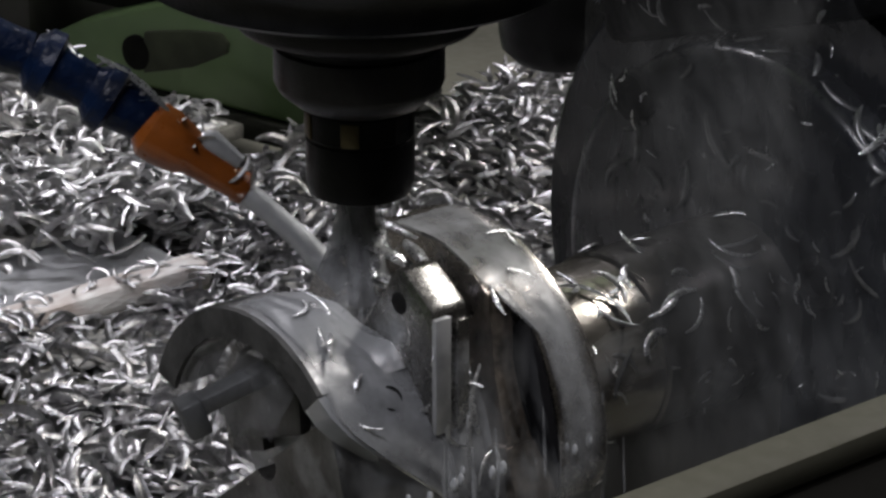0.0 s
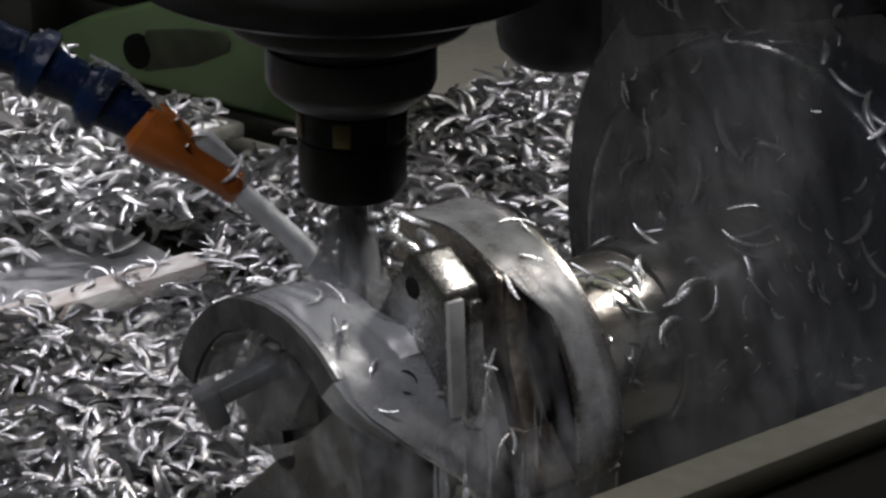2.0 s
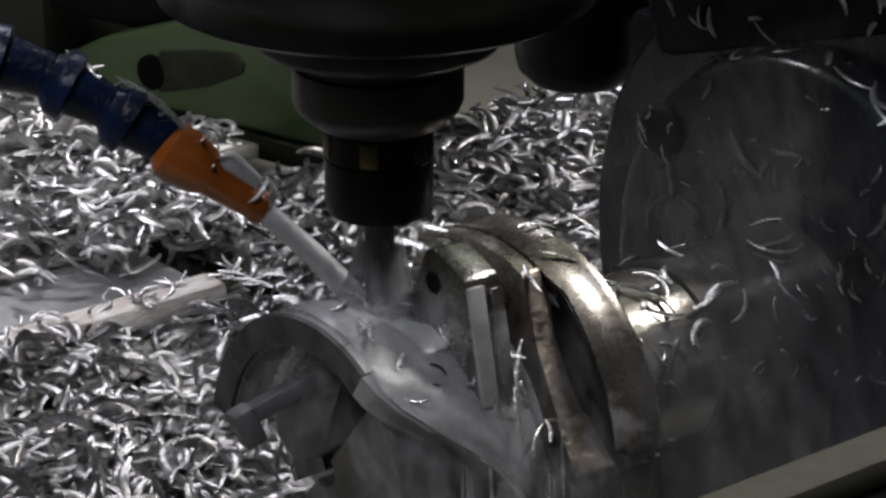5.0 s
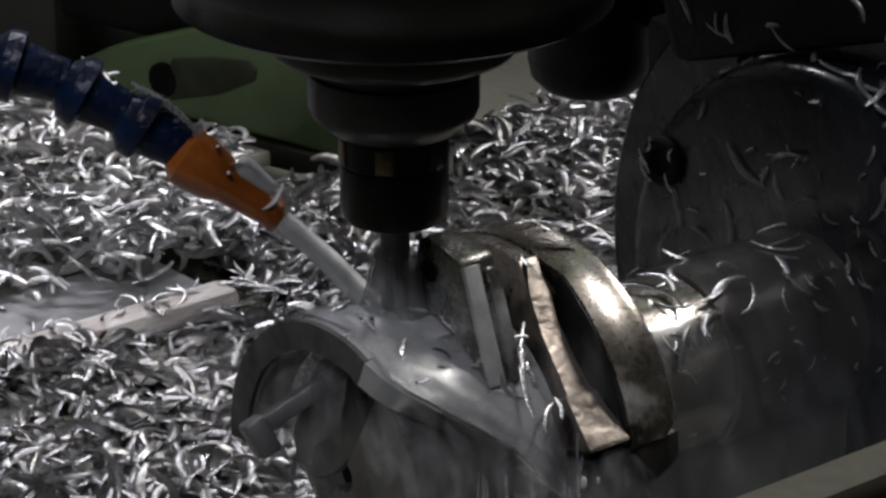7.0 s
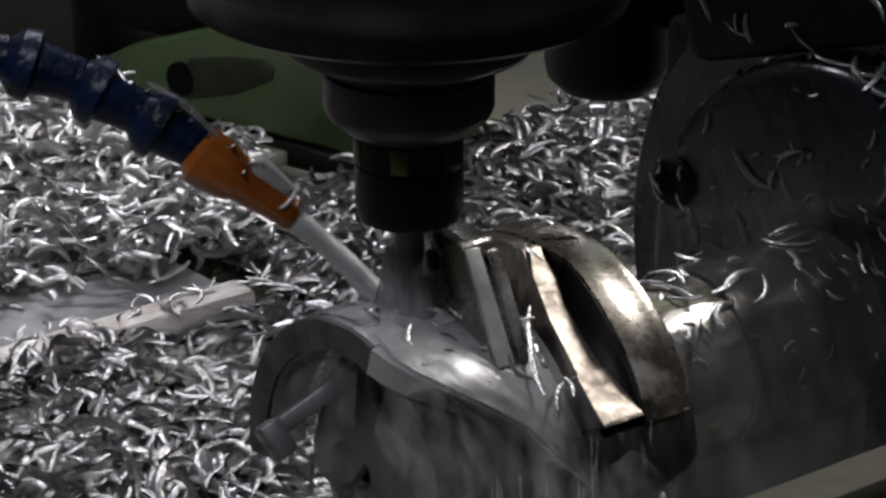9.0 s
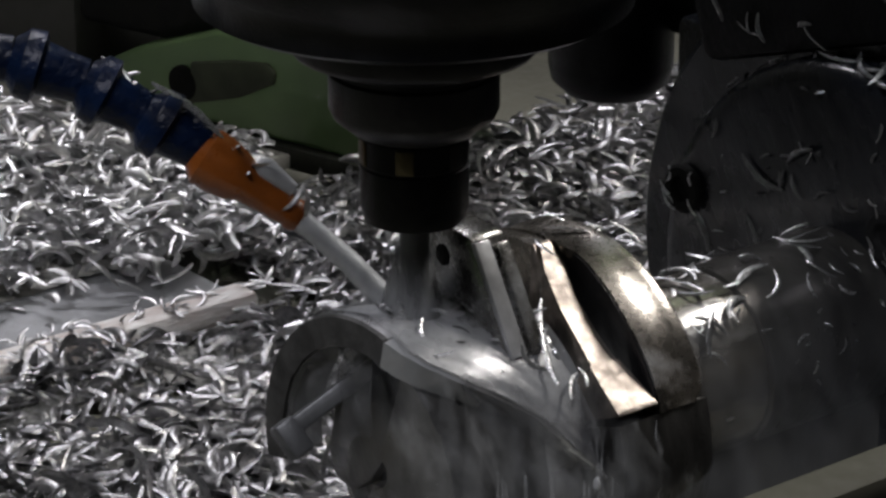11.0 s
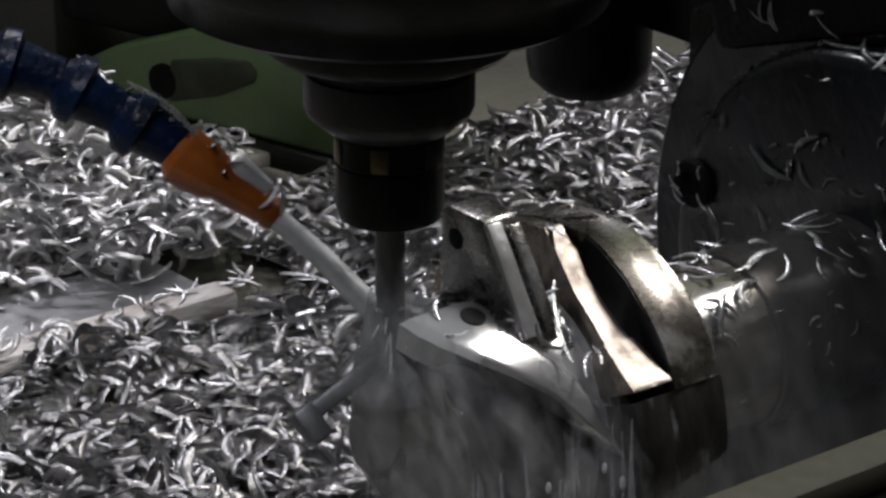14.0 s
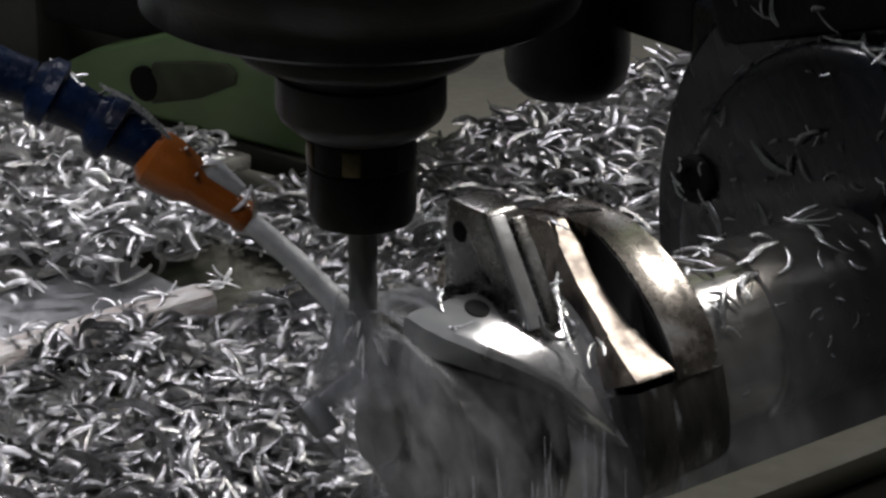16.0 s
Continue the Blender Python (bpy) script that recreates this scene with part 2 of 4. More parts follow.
def bm_revolve(profile, n=64, axis="z", m=None):
    """A closed or open profile of (radius, height) turned round the axis."""
    bm = bmesh.new()
    rings = []
    for r, h in profile:
        ring = []
        for i in range(n):
            a = 2 * math.pi * i / n
            ring.append(bm.verts.new((r * math.cos(a), r * math.sin(a), h) if axis == "z" else (h, -r * math.cos(a), r * math.sin(a))))
        rings.append(ring)
    for a, b in zip(rings, rings[1:]):
        for i in range(n):
            bm.faces.new((a[i], a[(i + 1) % n], b[(i + 1) % n], b[i]))
    bm.faces.new(rings[0])
    bm.faces.new(rings[-1])
    if m is not None:
        bm.transform(m)
    return bm


def bm_tube(points, radii, n=16, squash=1.0):
    """A round rod along points with a radius at each."""
    bm = bmesh.new()
    rings = []
    pts = [Vector(p) for p in points]
    for i, p in enumerate(pts):
        d = (pts[min(i + 1, len(pts) - 1)] - pts[max(i - 1, 0)]).normalized()
        u = d.cross(Vector((0, 0, 1)))
        u = u.normalized() if u.length > 1e-4 else Vector((1, 0, 0))
        v = u.cross(d)
        rings.append([bm.verts.new(p + u * radii[i] * math.cos(2 * math.pi * k / n) + v * radii[i] * squash * math.sin(2 * math.pi * k / n)) for k in range(n)])
    for a, b in zip(rings, rings[1:]):
        for i in range(n):
            bm.faces.new((a[i], a[(i + 1) % n], b[(i + 1) % n], b[i]))
    bm.faces.new(rings[0])
    bm.faces.new(rings[-1])
    return bm


def polar(x, psi, r):
    """A place on the turning part: along its axis, degrees up from the door's side, radius."""
    return Vector((x, -r * math.cos(radians(psi)), r * math.sin(radians(psi))))


def lerp_table(table, v):
    xs = [a for a, _ in table]
    return float(np.interp(v, xs, [b for _, b in table]))


def bm_shell(psi0, psi1, left, right, r_in, r_out, n=40, k=10, wave=0.0):
    """A curved wall on the part: left, right, r_in, r_out are functions of the angle (r_out also of 0..1 across)."""
    bm = bmesh.new()
    rows = []
    for i in range(n + 1):
        psi = psi0 + (psi1 - psi0) * i / n
        a, b = left(psi), right(psi)
        outer, inner = [], []
        for j in range(k + 1):
            u = j / k
            x = a + (b - a) * u
            w = wave * noise.noise(Vector((x * 60, psi * 0.05, 3.1)))
            outer.append(bm.verts.new(polar(x, psi, r_out(psi, u) + w)))
            inner.append(bm.verts.new(polar(x, psi, r_in(psi, u) + w * 0.5)))
        rows.append(outer + inner[::-1])
    c = 2 * (k + 1)
    for a, b in zip(rows, rows[1:]):
        for j in range(c):
            bm.faces.new((a[j], a[(j + 1) % c], b[(j + 1) % c], b[j]))
    for row in (rows[0], rows[-1]):
        for j in range(k):
            bm.faces.new((row[j], row[j + 1], row[c - 2 - j], row[c - 1 - j]))
    return bm


# ---- the turning axis: its slide and turn ----
# seconds, slide along x (metres), turn (degrees, the door's side going up)
SLIDE = [(0, 0.0000), (0.5, 0.0037), (1, 0.0081), (1.5, 0.0122), (2, 0.0152), (2.5, 0.0180), (3, 0.0209), (3.5, 0.0222), (4, 0.0225), (6.5, 0.0237), (7, 0.0245), (7.5, 0.0245), (8, 0.0252), (8.5, 0.0257), (9, 0.0268), (11.5, 0.0355), (12, 0.0396), (12.5, 0.0435), (13, 0.0484), (13.5, 0.0524), (14, 0.0580), (14.5, 0.0622), (15, 0.0676), (15.5, 0.0725), (16, 0.0770)]
TURN = [(0, 0), (1, 1), (2, 2.5), (3, 3.8), (4, 6.2), (6.5, 19.5), (7, 21), (8, 24.5), (9, 28), (11.5, 31), (12.5, 32), (13.5, 32.5), (16, 33)]


def axis_pose(t):
    return pose(lerp_table(SLIDE, t), 0, 0, -lerp_table(TURN, t))


TIMES = sorted({a for a, _ in SLIDE} | {a for a, _ in TURN} | {5.0, 5.6, 9.8, 10.6})

# ---- room and machine ----


def build_room():
    for name, box, m in (("floor", (-4, 4, -4, 4, -1.25, -1.15), FLOOR), ("ceiling", (-4, 4, -4, 4, 2.6, 2.7), WALL),
                         ("wall_north", (-4, 4, 3.9, 4, -1.15, 2.6), WALL), ("wall_south", (-4, 4, -4, -3.9, -1.15, 2.6), WALL),
                         ("wall_east", (3.9, 4, -3.9, 3.9, -1.15, 2.6), WALL), ("wall_west", (-4, -3.9, -3.9, 3.9, -1.15, 2.6), WALL)):
        tagged(part(name, bm_box(*box, bevel=0), m, None), "dim plain workshop " + name.split("_")[0], "room", kind="structure")
    back = part("wall_enclosure", bm_box(-1.2, 2.4, 1.45, 1.48, -0.6, 0.95, 0.004), BEIGE, None)
    tagged(back, "beige painted sheet-metal enclosure wall behind the table", "enclosure wall", kind="structure")


def build_rail():
    rail = empty("door_rail")
    tagged(rail, "olive-grey painted sheet-metal door rail, close and blurred", "door rail")
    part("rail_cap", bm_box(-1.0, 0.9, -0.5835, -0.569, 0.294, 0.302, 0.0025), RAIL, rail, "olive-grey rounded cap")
    # Sheet in a darker colour than the cap above it.
    part("rail_sheet", bm_box(-1.0, 0.9, -0.5825, -0.5775, -0.35, 0.2935, 0.001), RAIL_DARK, rail, "darker sheet below the cap")


def build_frame():
    """What carries the table and the spindle, out of the camera's sight."""
    base = empty("machine_stand")
    tagged(base, "beige cast machine stand under the sliding table", "machine stand")
    part("base_casting", bm_box(-1.1, 1.75, -0.42, 1.24, -1.148, -0.262, 0.02), BEIGE, base)
    part("slideway", bm_box(-1.0, 1.6, -0.26, -0.16, -0.261, -0.222, 0.004), STEEL_RING, base, "ground steel slideway")
    part("slideway", bm_box(-1.0, 1.6, 0.36, 0.46, -0.261, -0.222, 0.004), STEEL_RING, base, "ground steel slideway")
    part("bed_support", bm_box(-0.88, 0.28, 0.74, 1.18, -0.261, -0.165, 0.004), GREEN, base)
    gantry = empty("spindle_gantry")
    tagged(gantry, "green machine gantry that carries the milling spindle", "gantry")
    part("spindle_cartridge", bm_revolve([(0, 0.362), (0.095, 0.362), (0.095, 0.70), (0, 0.70)], 48), STEEL_BLACK, gantry, "black spindle cartridge")
    part("head_casting", bm_box(-0.13, 0.13, -0.13, 0.27, 0.60, 0.95, 0.015), GREEN, gantry)
    part("beam", bm_box(-1.08, 1.73, 0.273, 0.47, 0.70, 0.95, 0.015), GREEN, gantry)
    for x in (-1.07, 1.53):
        part("post", bm_box(x, x + 0.19, 0.29, 0.45, -0.261, 0.70, 0.01), GREEN, gantry)


def rough_sheet(name, x0, x1, y0, y1, z, material, inside, step=0.012, lift=0.006, thick=0.02):
    nx, ny = int((x1 - x0) / step), int((y1 - y0) / step)
    verts, faces, idx = [], [], {}
    for i in range(nx + 1):
        for j in range(ny + 1):
            x, y = x0 + (x1 - x0) * i / nx, y0 + (y1 - y0) * j / ny
            if inside(x, y):
                idx[i, j] = len(verts)
                verts.append((x, y, z + lift * noise.noise(Vector((x * 18, y * 18, 0)))))
    for (i, j) in list(idx):
        q = [(i, j), (i + 1, j), (i + 1, j + 1), (i, j + 1)]
        if all(k in idx for k in q):
            faces.append([idx[k] for k in q])
    return mesh_object(name, verts, faces, material)


def chip_mesh(name, spots, material, parent=None, seg=7):
    """Crescent-shaped curls of cut metal: spots are (place, size, turn matrix, bend, width)."""
    verts, faces = [], []
    for p, size, rot, bend, width in spots:
        base = len(verts)
        rad = size / max(0.5, 2 * math.sin(bend / 2))
        for i in range(seg + 1):
            u = i / seg
            a = (u - 0.5) * bend
            w = width * (0.22 + 0.78 * math.sin(math.pi * min(1, max(0, u * 0.94 + 0.03))) ** 0.7)
            mid = Vector((rad * math.sin(a), rad * (math.cos(a) - math.cos(bend / 2)), 0))
            out = Vector((math.sin(a), math.cos(a), 0))
            for s, h in ((-0.5, -0.16), (-0.2, 0.08), (0.2, 0.08), (0.5, -0.16), (-0.5, -0.16), (-0.2, 0.01), (0.2, 0.01), (0.5, -0.16)):
                v = mid + out * (s * w) + Vector((0, 0, h * w + 0.28 * w * math.sin(3 * u)))
                verts.append(p + rot @ v)
        for i in range(seg):
            a = base + 8 * i
            for k in range(3):
                faces.append((a + k, a + k + 1, a + k + 9, a + k + 8))
                faces.append((a + k + 5, a + k + 4, a + k + 12, a + k + 13))
    me = bpy.data.meshes.new(name)
    me.from_pydata(verts, [], faces)
    me.polygons.foreach_set("use_smooth", [True] * len(faces))
    me.materials.append(material)
    ob = new(name, me)
    if parent:
        ob.parent = parent
    return ob


def chip_spots(rng, count, x0, x1, y0, y1, z, inside, depth=0.022, small=0.16):
    out = []
    while len(out) < count:
        x, y = rng.uniform(x0, x1), rng.uniform(y0, y1)
        if not inside(x, y):
            continue
        h = z + lerp_table([(0, 0.002), (1, depth)], rng.random()) + 0.012 * noise.noise(Vector((x * 9, y * 9, 5)))
        size = rng.uniform(0.019, 0.037) if rng.random() > small else rng.uniform(0.009, 0.018)
        rot = Euler((rng.gauss(0, 0.42), rng.gauss(0, 0.42), rng.uniform(0, 6.28))).to_matrix()
        if rng.random() < 0.25:
            rot = rot @ Euler((math.pi / 2 + rng.gauss(0, 0.4), 0, 0)).to_matrix()
        out.append((Vector((x, y, h)), size, rot, rng.uniform(0.5, 2.1), rng.uniform(0.0040, 0.0084)))
    return out


def bed_edge(y):
    """Where the standing chip bed ends towards the sliding table."""
    return 0.30 + lerp_table([(0.53, 0), (0.6, 0.03), (0.75, 0.14), (1.1, 0.3)], y) + 0.02 * noise.noise(Vector((y * 22, 1, 1)))


def on_bed(x, y):
    return y > 0.53 and x < bed_edge(y) and 0.633 * x + 0.774 * y < lerp_table([(0.30, 0.90), (0.335, 0.865), (0.36, 0.815), (0.44, 0.805), (0.6, 0.82)], x)


def table_bare(x, y):
    """Puddles on the table with few chips."""
    k = 0.25 * noise.noise(Vector((x * 60, y * 60, 8)))
    return math.hypot((x - 0.045) / 0.062, (y - 0.432) / 0.017) < 1 + k or math.hypot((x - 0.112) / 0.028, (y - 0.424) / 0.020) < 1 + k


def back_line(x):
    return 0.675 + 0.10 * (x - 0.6) + 0.012 * noise.noise(Vector((x * 25, 0, 2)))


def on_table(x, y):
    if y > back_line(x) or y < 0.02:
        return False
    if y > 0.502 and x < 0.276 + 0.006 * noise.noise(Vector((y * 40, 0, 0))):
        return False
    return True


def build_bed():
    bed = empty("fixed_bed")
    tagged(bed, "fixed steel bed plate with a bright front ledge", "machine bed")
    part("bed_plate", bm_box(-0.9, 0.262, 0.533, 1.2, -0.163, -0.150, 0.002), PLATE, bed)
    part("bed_wing", bm_box(0.265, 0.62, 0.72, 1.2, -0.163, -0.1515, 0.002), BED, bed)
    part("ledge", bm_box(-0.9, 0.270, 0.505, 0.5305, -0.163, -0.1450, 0.0055), LEDGE, bed, "scuffed bright front ledge")
    rng = random.Random(3)
    heap = chip_mesh("chip_heap", chip_spots(rng, 6400, -0.15, 0.62, 0.555, 1.05, -0.148,
                     lambda x, y: on_bed(x, y) and (y > 0.60 + 0.02 * noise.noise(Vector((x * 14, 0, 7))) or rng.random() < 0.16 or x > 0.215), 0.03), CHIP)
    tagged(heap, "heap of bright crescent aluminium chips on the fixed bed", "metal chips", kind="stuff")
    few = chip_mesh("ledge_chips", [(Vector((rng.uniform(-0.1, 0.29), rng.uniform(0.506, 0.533), -0.1435)), rng.uniform(0.010, 0.024), Euler((rng.gauss(0, .3), rng.gauss(0, .3), rng.uniform(0, 6))).to_matrix(), rng.uniform(.8, 2), rng.uniform(.002, .004)) for _ in range(110)], CHIP)
    tagged(few, "loose aluminium chips lying on the bright ledge", "metal chips", kind="stuff")
    bedding = rough_sheet("chip_bedding", -0.15, 0.62, 0.60, 1.1, -0.148, BED, on_bed, lift=0.003)
    tagged(bedding, "dark wet layer of packed chips and coolant on the bed", "packed chips", kind="stuff")


def build_table():
    table = empty("machine_table")
    tagged(table, "wet beige sliding machine table under chips and coolant", "machine table")
    part("table_top", bm_box(-0.75, 1.3, -0.30, 0.70, -0.22, -0.170, 0.004), TABLE, table)
    rng = random.Random(11)

    def keep(x, y):
        if not on_table(x, y):
            return False
        if table_bare(x, y):
            return rng.random() < 0.05
        return True

    spots = chip_spots(rng, 12500, -0.22, 0.86, 0.02, 0.70, -0.168, keep, 0.026)
    heap = chip_mesh("table_chips", spots, CHIP_TABLE)
    tagged(heap, "bright crescent aluminium chips strewn over the sliding table", "metal chips", kind="stuff")
    bedding = rough_sheet("table_bedding", -0.22, 0.86, 0.02, 0.70, -0.163, BED, lambda x, y: on_table(x, y) and not table_bare(x, y))
    tagged(bedding, "dark wet layer of fine chips on the table", "packed chips", kind="stuff")
    flood = rough_sheet("coolant_puddle", -0.22, 0.20, 0.20, 0.500, -0.1535, PUDDLE, lambda x, y: noise.noise(Vector((x * 11, y * 22, 4))) > 0.02 - 1.2 * max(0, 0.06 - abs(y - 0.43)) - 0.3 * max(0, 0.1 - x), 0.005, 0.0015)
    tagged(flood, "thin milky coolant puddle among chips on the table", "coolant puddle", kind="stuff")
    return [table, heap, bedding, flood]


def build_column():
    col = empty("machine_column", Matrix.Translation((0.472, 0.655, -0.150)) @ Euler((0, 0, radians(14.5))).to_matrix().to_4x4())
    tagged(col, "green enamelled machine casting with a dark oval recess", "machine casting")
    bm = bmesh.new()
    face = [bm.verts.new((0.0, u, v)) for u, v in ((0, 0.004), (0.285, 0.004), (0.262, 0.028), (0.227, 0.047), (0.141, 0.077), (0.066, 0.083), (0, 0.085))]
    got = bmesh.ops.extrude_face_region(bm, geom=[bm.faces.new(face)])
    bmesh.ops.translate(bm, verts=[v for v in got["geom"] if isinstance(v, bmesh.types.BMVert)], vec=(0.10, 0, 0))
    bmesh.ops.bevel(bm, geom=bm.edges[:], offset=0.004, segments=3, profile=0.5, affect="EDGES")
    part("casting", bm, GREEN, col, "green enamelled casting")
    # Dark strip added below the casting; its colour paints the shade there.
    part("foot_shade", bm_box(-0.006, 0.10, -0.01, 0.62, -0.014, 0.0035, 0.002), GREEN_DARK, col, "dark strip of shade under the casting")
    turn = Euler((0, radians(-90), 0)).to_matrix().to_4x4()
    # No opening here: a black disc paints the dark inside of the recess.
    part("recess", bm_revolve([(0, -0.004), (0.0135, -0.004), (0.0135, 0.002), (0.0115, 0.003), (0.0, 0.0015)], 32, "z", Matrix.Translation((-0.001, 0.174, 0.031)) @ turn), HOLE, col, "round recess, its shade a black disc")
    # Tapered patch, darker than the casting it lies on.
    bm = bmesh.new()
    got = bmesh.ops.extrude_face_region(bm, geom=[bm.faces.new([bm.verts.new((-0.003, u, v)) for u, v in ((0.168, 0.016), (0.120, 0.030), (0.086, 0.047), (0.084, 0.056), (0.092, 0.062), (0.125, 0.058), (0.166, 0.049))])])
    bmesh.ops.translate(bm, verts=[v for v in got["geom"] if isinstance(v, bmesh.types.BMVert)], vec=(0.006, 0, 0))
    bmesh.ops.bevel(bm, geom=bm.edges[:], offset=0.002, segments=2, profile=0.5, affect="EDGES")
    part("slot", bm, GRIME, col, "dark tapered patch beside the recess")
    part("upper_cover", bm_box(0.02, 0.14, -0.02, 0.30, 0.05, 0.30, 0.008), STEEL_BLACK, col, "black cover over the casting")
    part("upper_panel", bm_box(0.02, 0.14, 0.303, 0.80, -0.01, 0.30, 0.008), PANEL, col, "greyish beige panel")
    unit = empty("coolant_unit")
    tagged(unit, "black round coolant unit hanging behind the spindle", "coolant unit")
    part("housing", bm_revolve([(0.0, 0.016), (0.028, 0.016), (0.036, 0.024), (0.038, 0.034), (0.038, 0.40), (0.0, 0.40)], 48, "z", Matrix.Translation((0.395, 0.312, 0))), STEEL_BLACK, unit)
    part("bracket", bm_box(0.41, 0.50, 0.22, 0.30, 0.055, 0.40, 0.008), STEEL_BLACK, unit)


# ---- spindle ----


def build_spindle():
    sp = empty("milling_spindle", Matrix.Translation((0, 0, 0)))
    tagged(sp, "black milling spindle nose with collet chuck and end mill", "milling spindle")
    part("nose_flange", bm_revolve([(0, 0.36), (0.115, 0.36), (0.115, 0.258), (0.103, 0.240), (0.0965, 0.232), (0.0965, 0.2225), (0.091, 0.2195), (0, 0.2195)], 96), STEEL_BLACK, sp, "broad black flange")
    part("nose_ring", bm_revolve([(0, 0.230), (0.068, 0.2205), (0.0615, 0.2135), (0.0575, 0.2110), (0.0565, 0.2020), (0.0535, 0.1985), (0.044, 0.1945), (0, 0.1945)], 96), STEEL_BLACK, sp)
    part("holder_collar", bm_revolve([(0, 0.201), (0.0370, 0.201), (0.0380, 0.1995), (0.0380, 0.1930), (0.0362, 0.1918), (0.0362, 0.1895), (0.0380, 0.1883), (0.0380, 0.1722), (0.0362, 0.1682), (0.028, 0.1612), (0.021, 0.1590), (0, 0.1590)], 96), STEEL_RING, sp, "dark ground-steel collar")
    part("collet_nut", bm_revolve([(0, 0.1615), (0.0215, 0.1615), (0.0244, 0.159), (0.0244, 0.147), (0.0238, 0.1465), (0.0238, 0.1455), (0.0244, 0.145), (0.0244, 0.125), (0.0228, 0.1195), (0.0195, 0.118), (0, 0.118)], 96), STEEL_BLACK, sp, "black collet nut")
    for k in range(6):
        a = radians(60 * k + 12)
        bm = bm_box(-0.0042, 0.0042, -0.0012, 0.0012, 0.1470, 0.1582, 0.0006, Matrix.Rotation(a, 4, "Z") @ Matrix.Translation((0, -0.0238, 0)))
        # Two slots take a brass colour that paints the nut's highlight.
        part("nut_slot", bm, BRASS if k in (4, 5) else STEEL_RING, sp)
    bm = bmesh.new()
    n, rows = 24, []
    for i in range(31):
        z = 0.119 - 0.055 * i / 30
        ring = []
        for k in range(n):
            a = 2 * math.pi * k / n
            r = 0.0067 if i < 8 else 0.0068 - 0.0005 * (0.5 + 0.5 * math.cos(4 * (a + z * 90)))
            ring.append(bm.verts.new((r * math.cos(a), r * math.sin(a), z)))
        rows.append(ring)
    for p, q in zip(rows, rows[1:]):
        for k in range(n):
            bm.faces.new((p[k], p[(k + 1) % n], q[(k + 1) % n], q[k]))
    bm.faces.new(rows[0]), bm.faces.new(rows[-1])
    part("end_mill", bm, CARBIDE, sp, "grey fluted end mill")


def build_hose():
    hose = empty("coolant_hose")
    tagged(hose, "blue segmented coolant hose with orange nozzle", "coolant hose")
    line = [Vector((-0.100, 0.080, 0.345)), Vector((-0.135, 0.115, 0.325)), Vector((-0.170, 0.150, 0.285)), Vector((-0.192, 0.180, 0.240)), Vector((-0.178, 0.186, 0.203)), Vector((-0.146, 0.170, 0.184)), Vector((-0.116, 0.149, 0.179)), Vector((-0.090, 0.129, 0.168)), Vector((-0.070, 0.111, 0.153)), Vector((-0.050, 0.093, 0.136))]
    for p, q in zip(line, line[1:]):
        d = q - p
        part("hose_segment", bm_tube([p, p + d * 0.10, p + d * 0.16, p + d * 0.38, p + d * 0.44, p + d * 0.8, p + d * 1.02], [0.0106, 0.0135, 0.0162, 0.0170, 0.0128, 0.0110, 0.0106], 24), BLUE, hose)
    p, q = Vector((-0.053, 0.095, 0.1365)), Vector((-0.021, 0.060, 0.106))
    d = q - p
    noz = part("nozzle", bm_tube([p, p + d * 0.1, p + d * 0.22, p + d * 0.42, p + d * 0.5, p + d * 0.8, p + d], [0.0090, 0.0142, 0.0142, 0.0120, 0.0095, 0.0078, 0.0066], 24), ORANGE, hose, "orange nozzle body")
    part("nozzle_lip", bm_tube([p + d * 0.93, p + d * 0.98, p + d * 1.03], [0.0078, 0.0080, 0.0066], 24), ORANGE, noz)
    side = Vector((0.005, -0.003, 0.0085))
    part("nozzle_key", bm_tube([p + d * 0.48 + side, p + d * 0.55 + side, p + d * 0.85 + side * 0.9], [0.004, 0.006, 0.0035], 12), GREY_PLASTIC, noz, "grey plastic valve key")
    rng = random.Random(5)
    for i in range(20):
        u = rng.uniform(-0.9, 1.0)
        place = p + d * u + Vector((0.001, -0.005, 0.0105 * (1.05 - 0.45 * max(0, u))))
        chip = chip_mesh("clinging_chip", [(place, rng.uniform(0.008, 0.016), Euler((rng.gauss(0, .5), rng.gauss(.4, .4), rng.uniform(0, 6))).to_matrix(), rng.uniform(.6, 1.8), 0.003)], CHIP, hose)
    turn = (Vector((0.03, -0.03, -0.034)).to_track_quat("X", "Z")).to_matrix()
    chip_mesh("long_chip", [(p - d * 0.25 + Vector((0.004, -0.010, 0.012)), 0.042, turn, 0.6, 0.007)], CHIP_WET, hose)
    jet = part("coolant_jet", bm_tube([q, q.lerp(Vector((-0.001, 0.010, 0.069)), 0.5) + Vector((0, 0, 0.002)), Vector((-0.001, 0.010, 0.069))], [0.0052, 0.0054, 0.0060], 20), MILK, None)
    tagged(jet, "solid milky grey coolant jet from the nozzle", "coolant jet")


# ---- chuck and workpiece on the turning axis ----


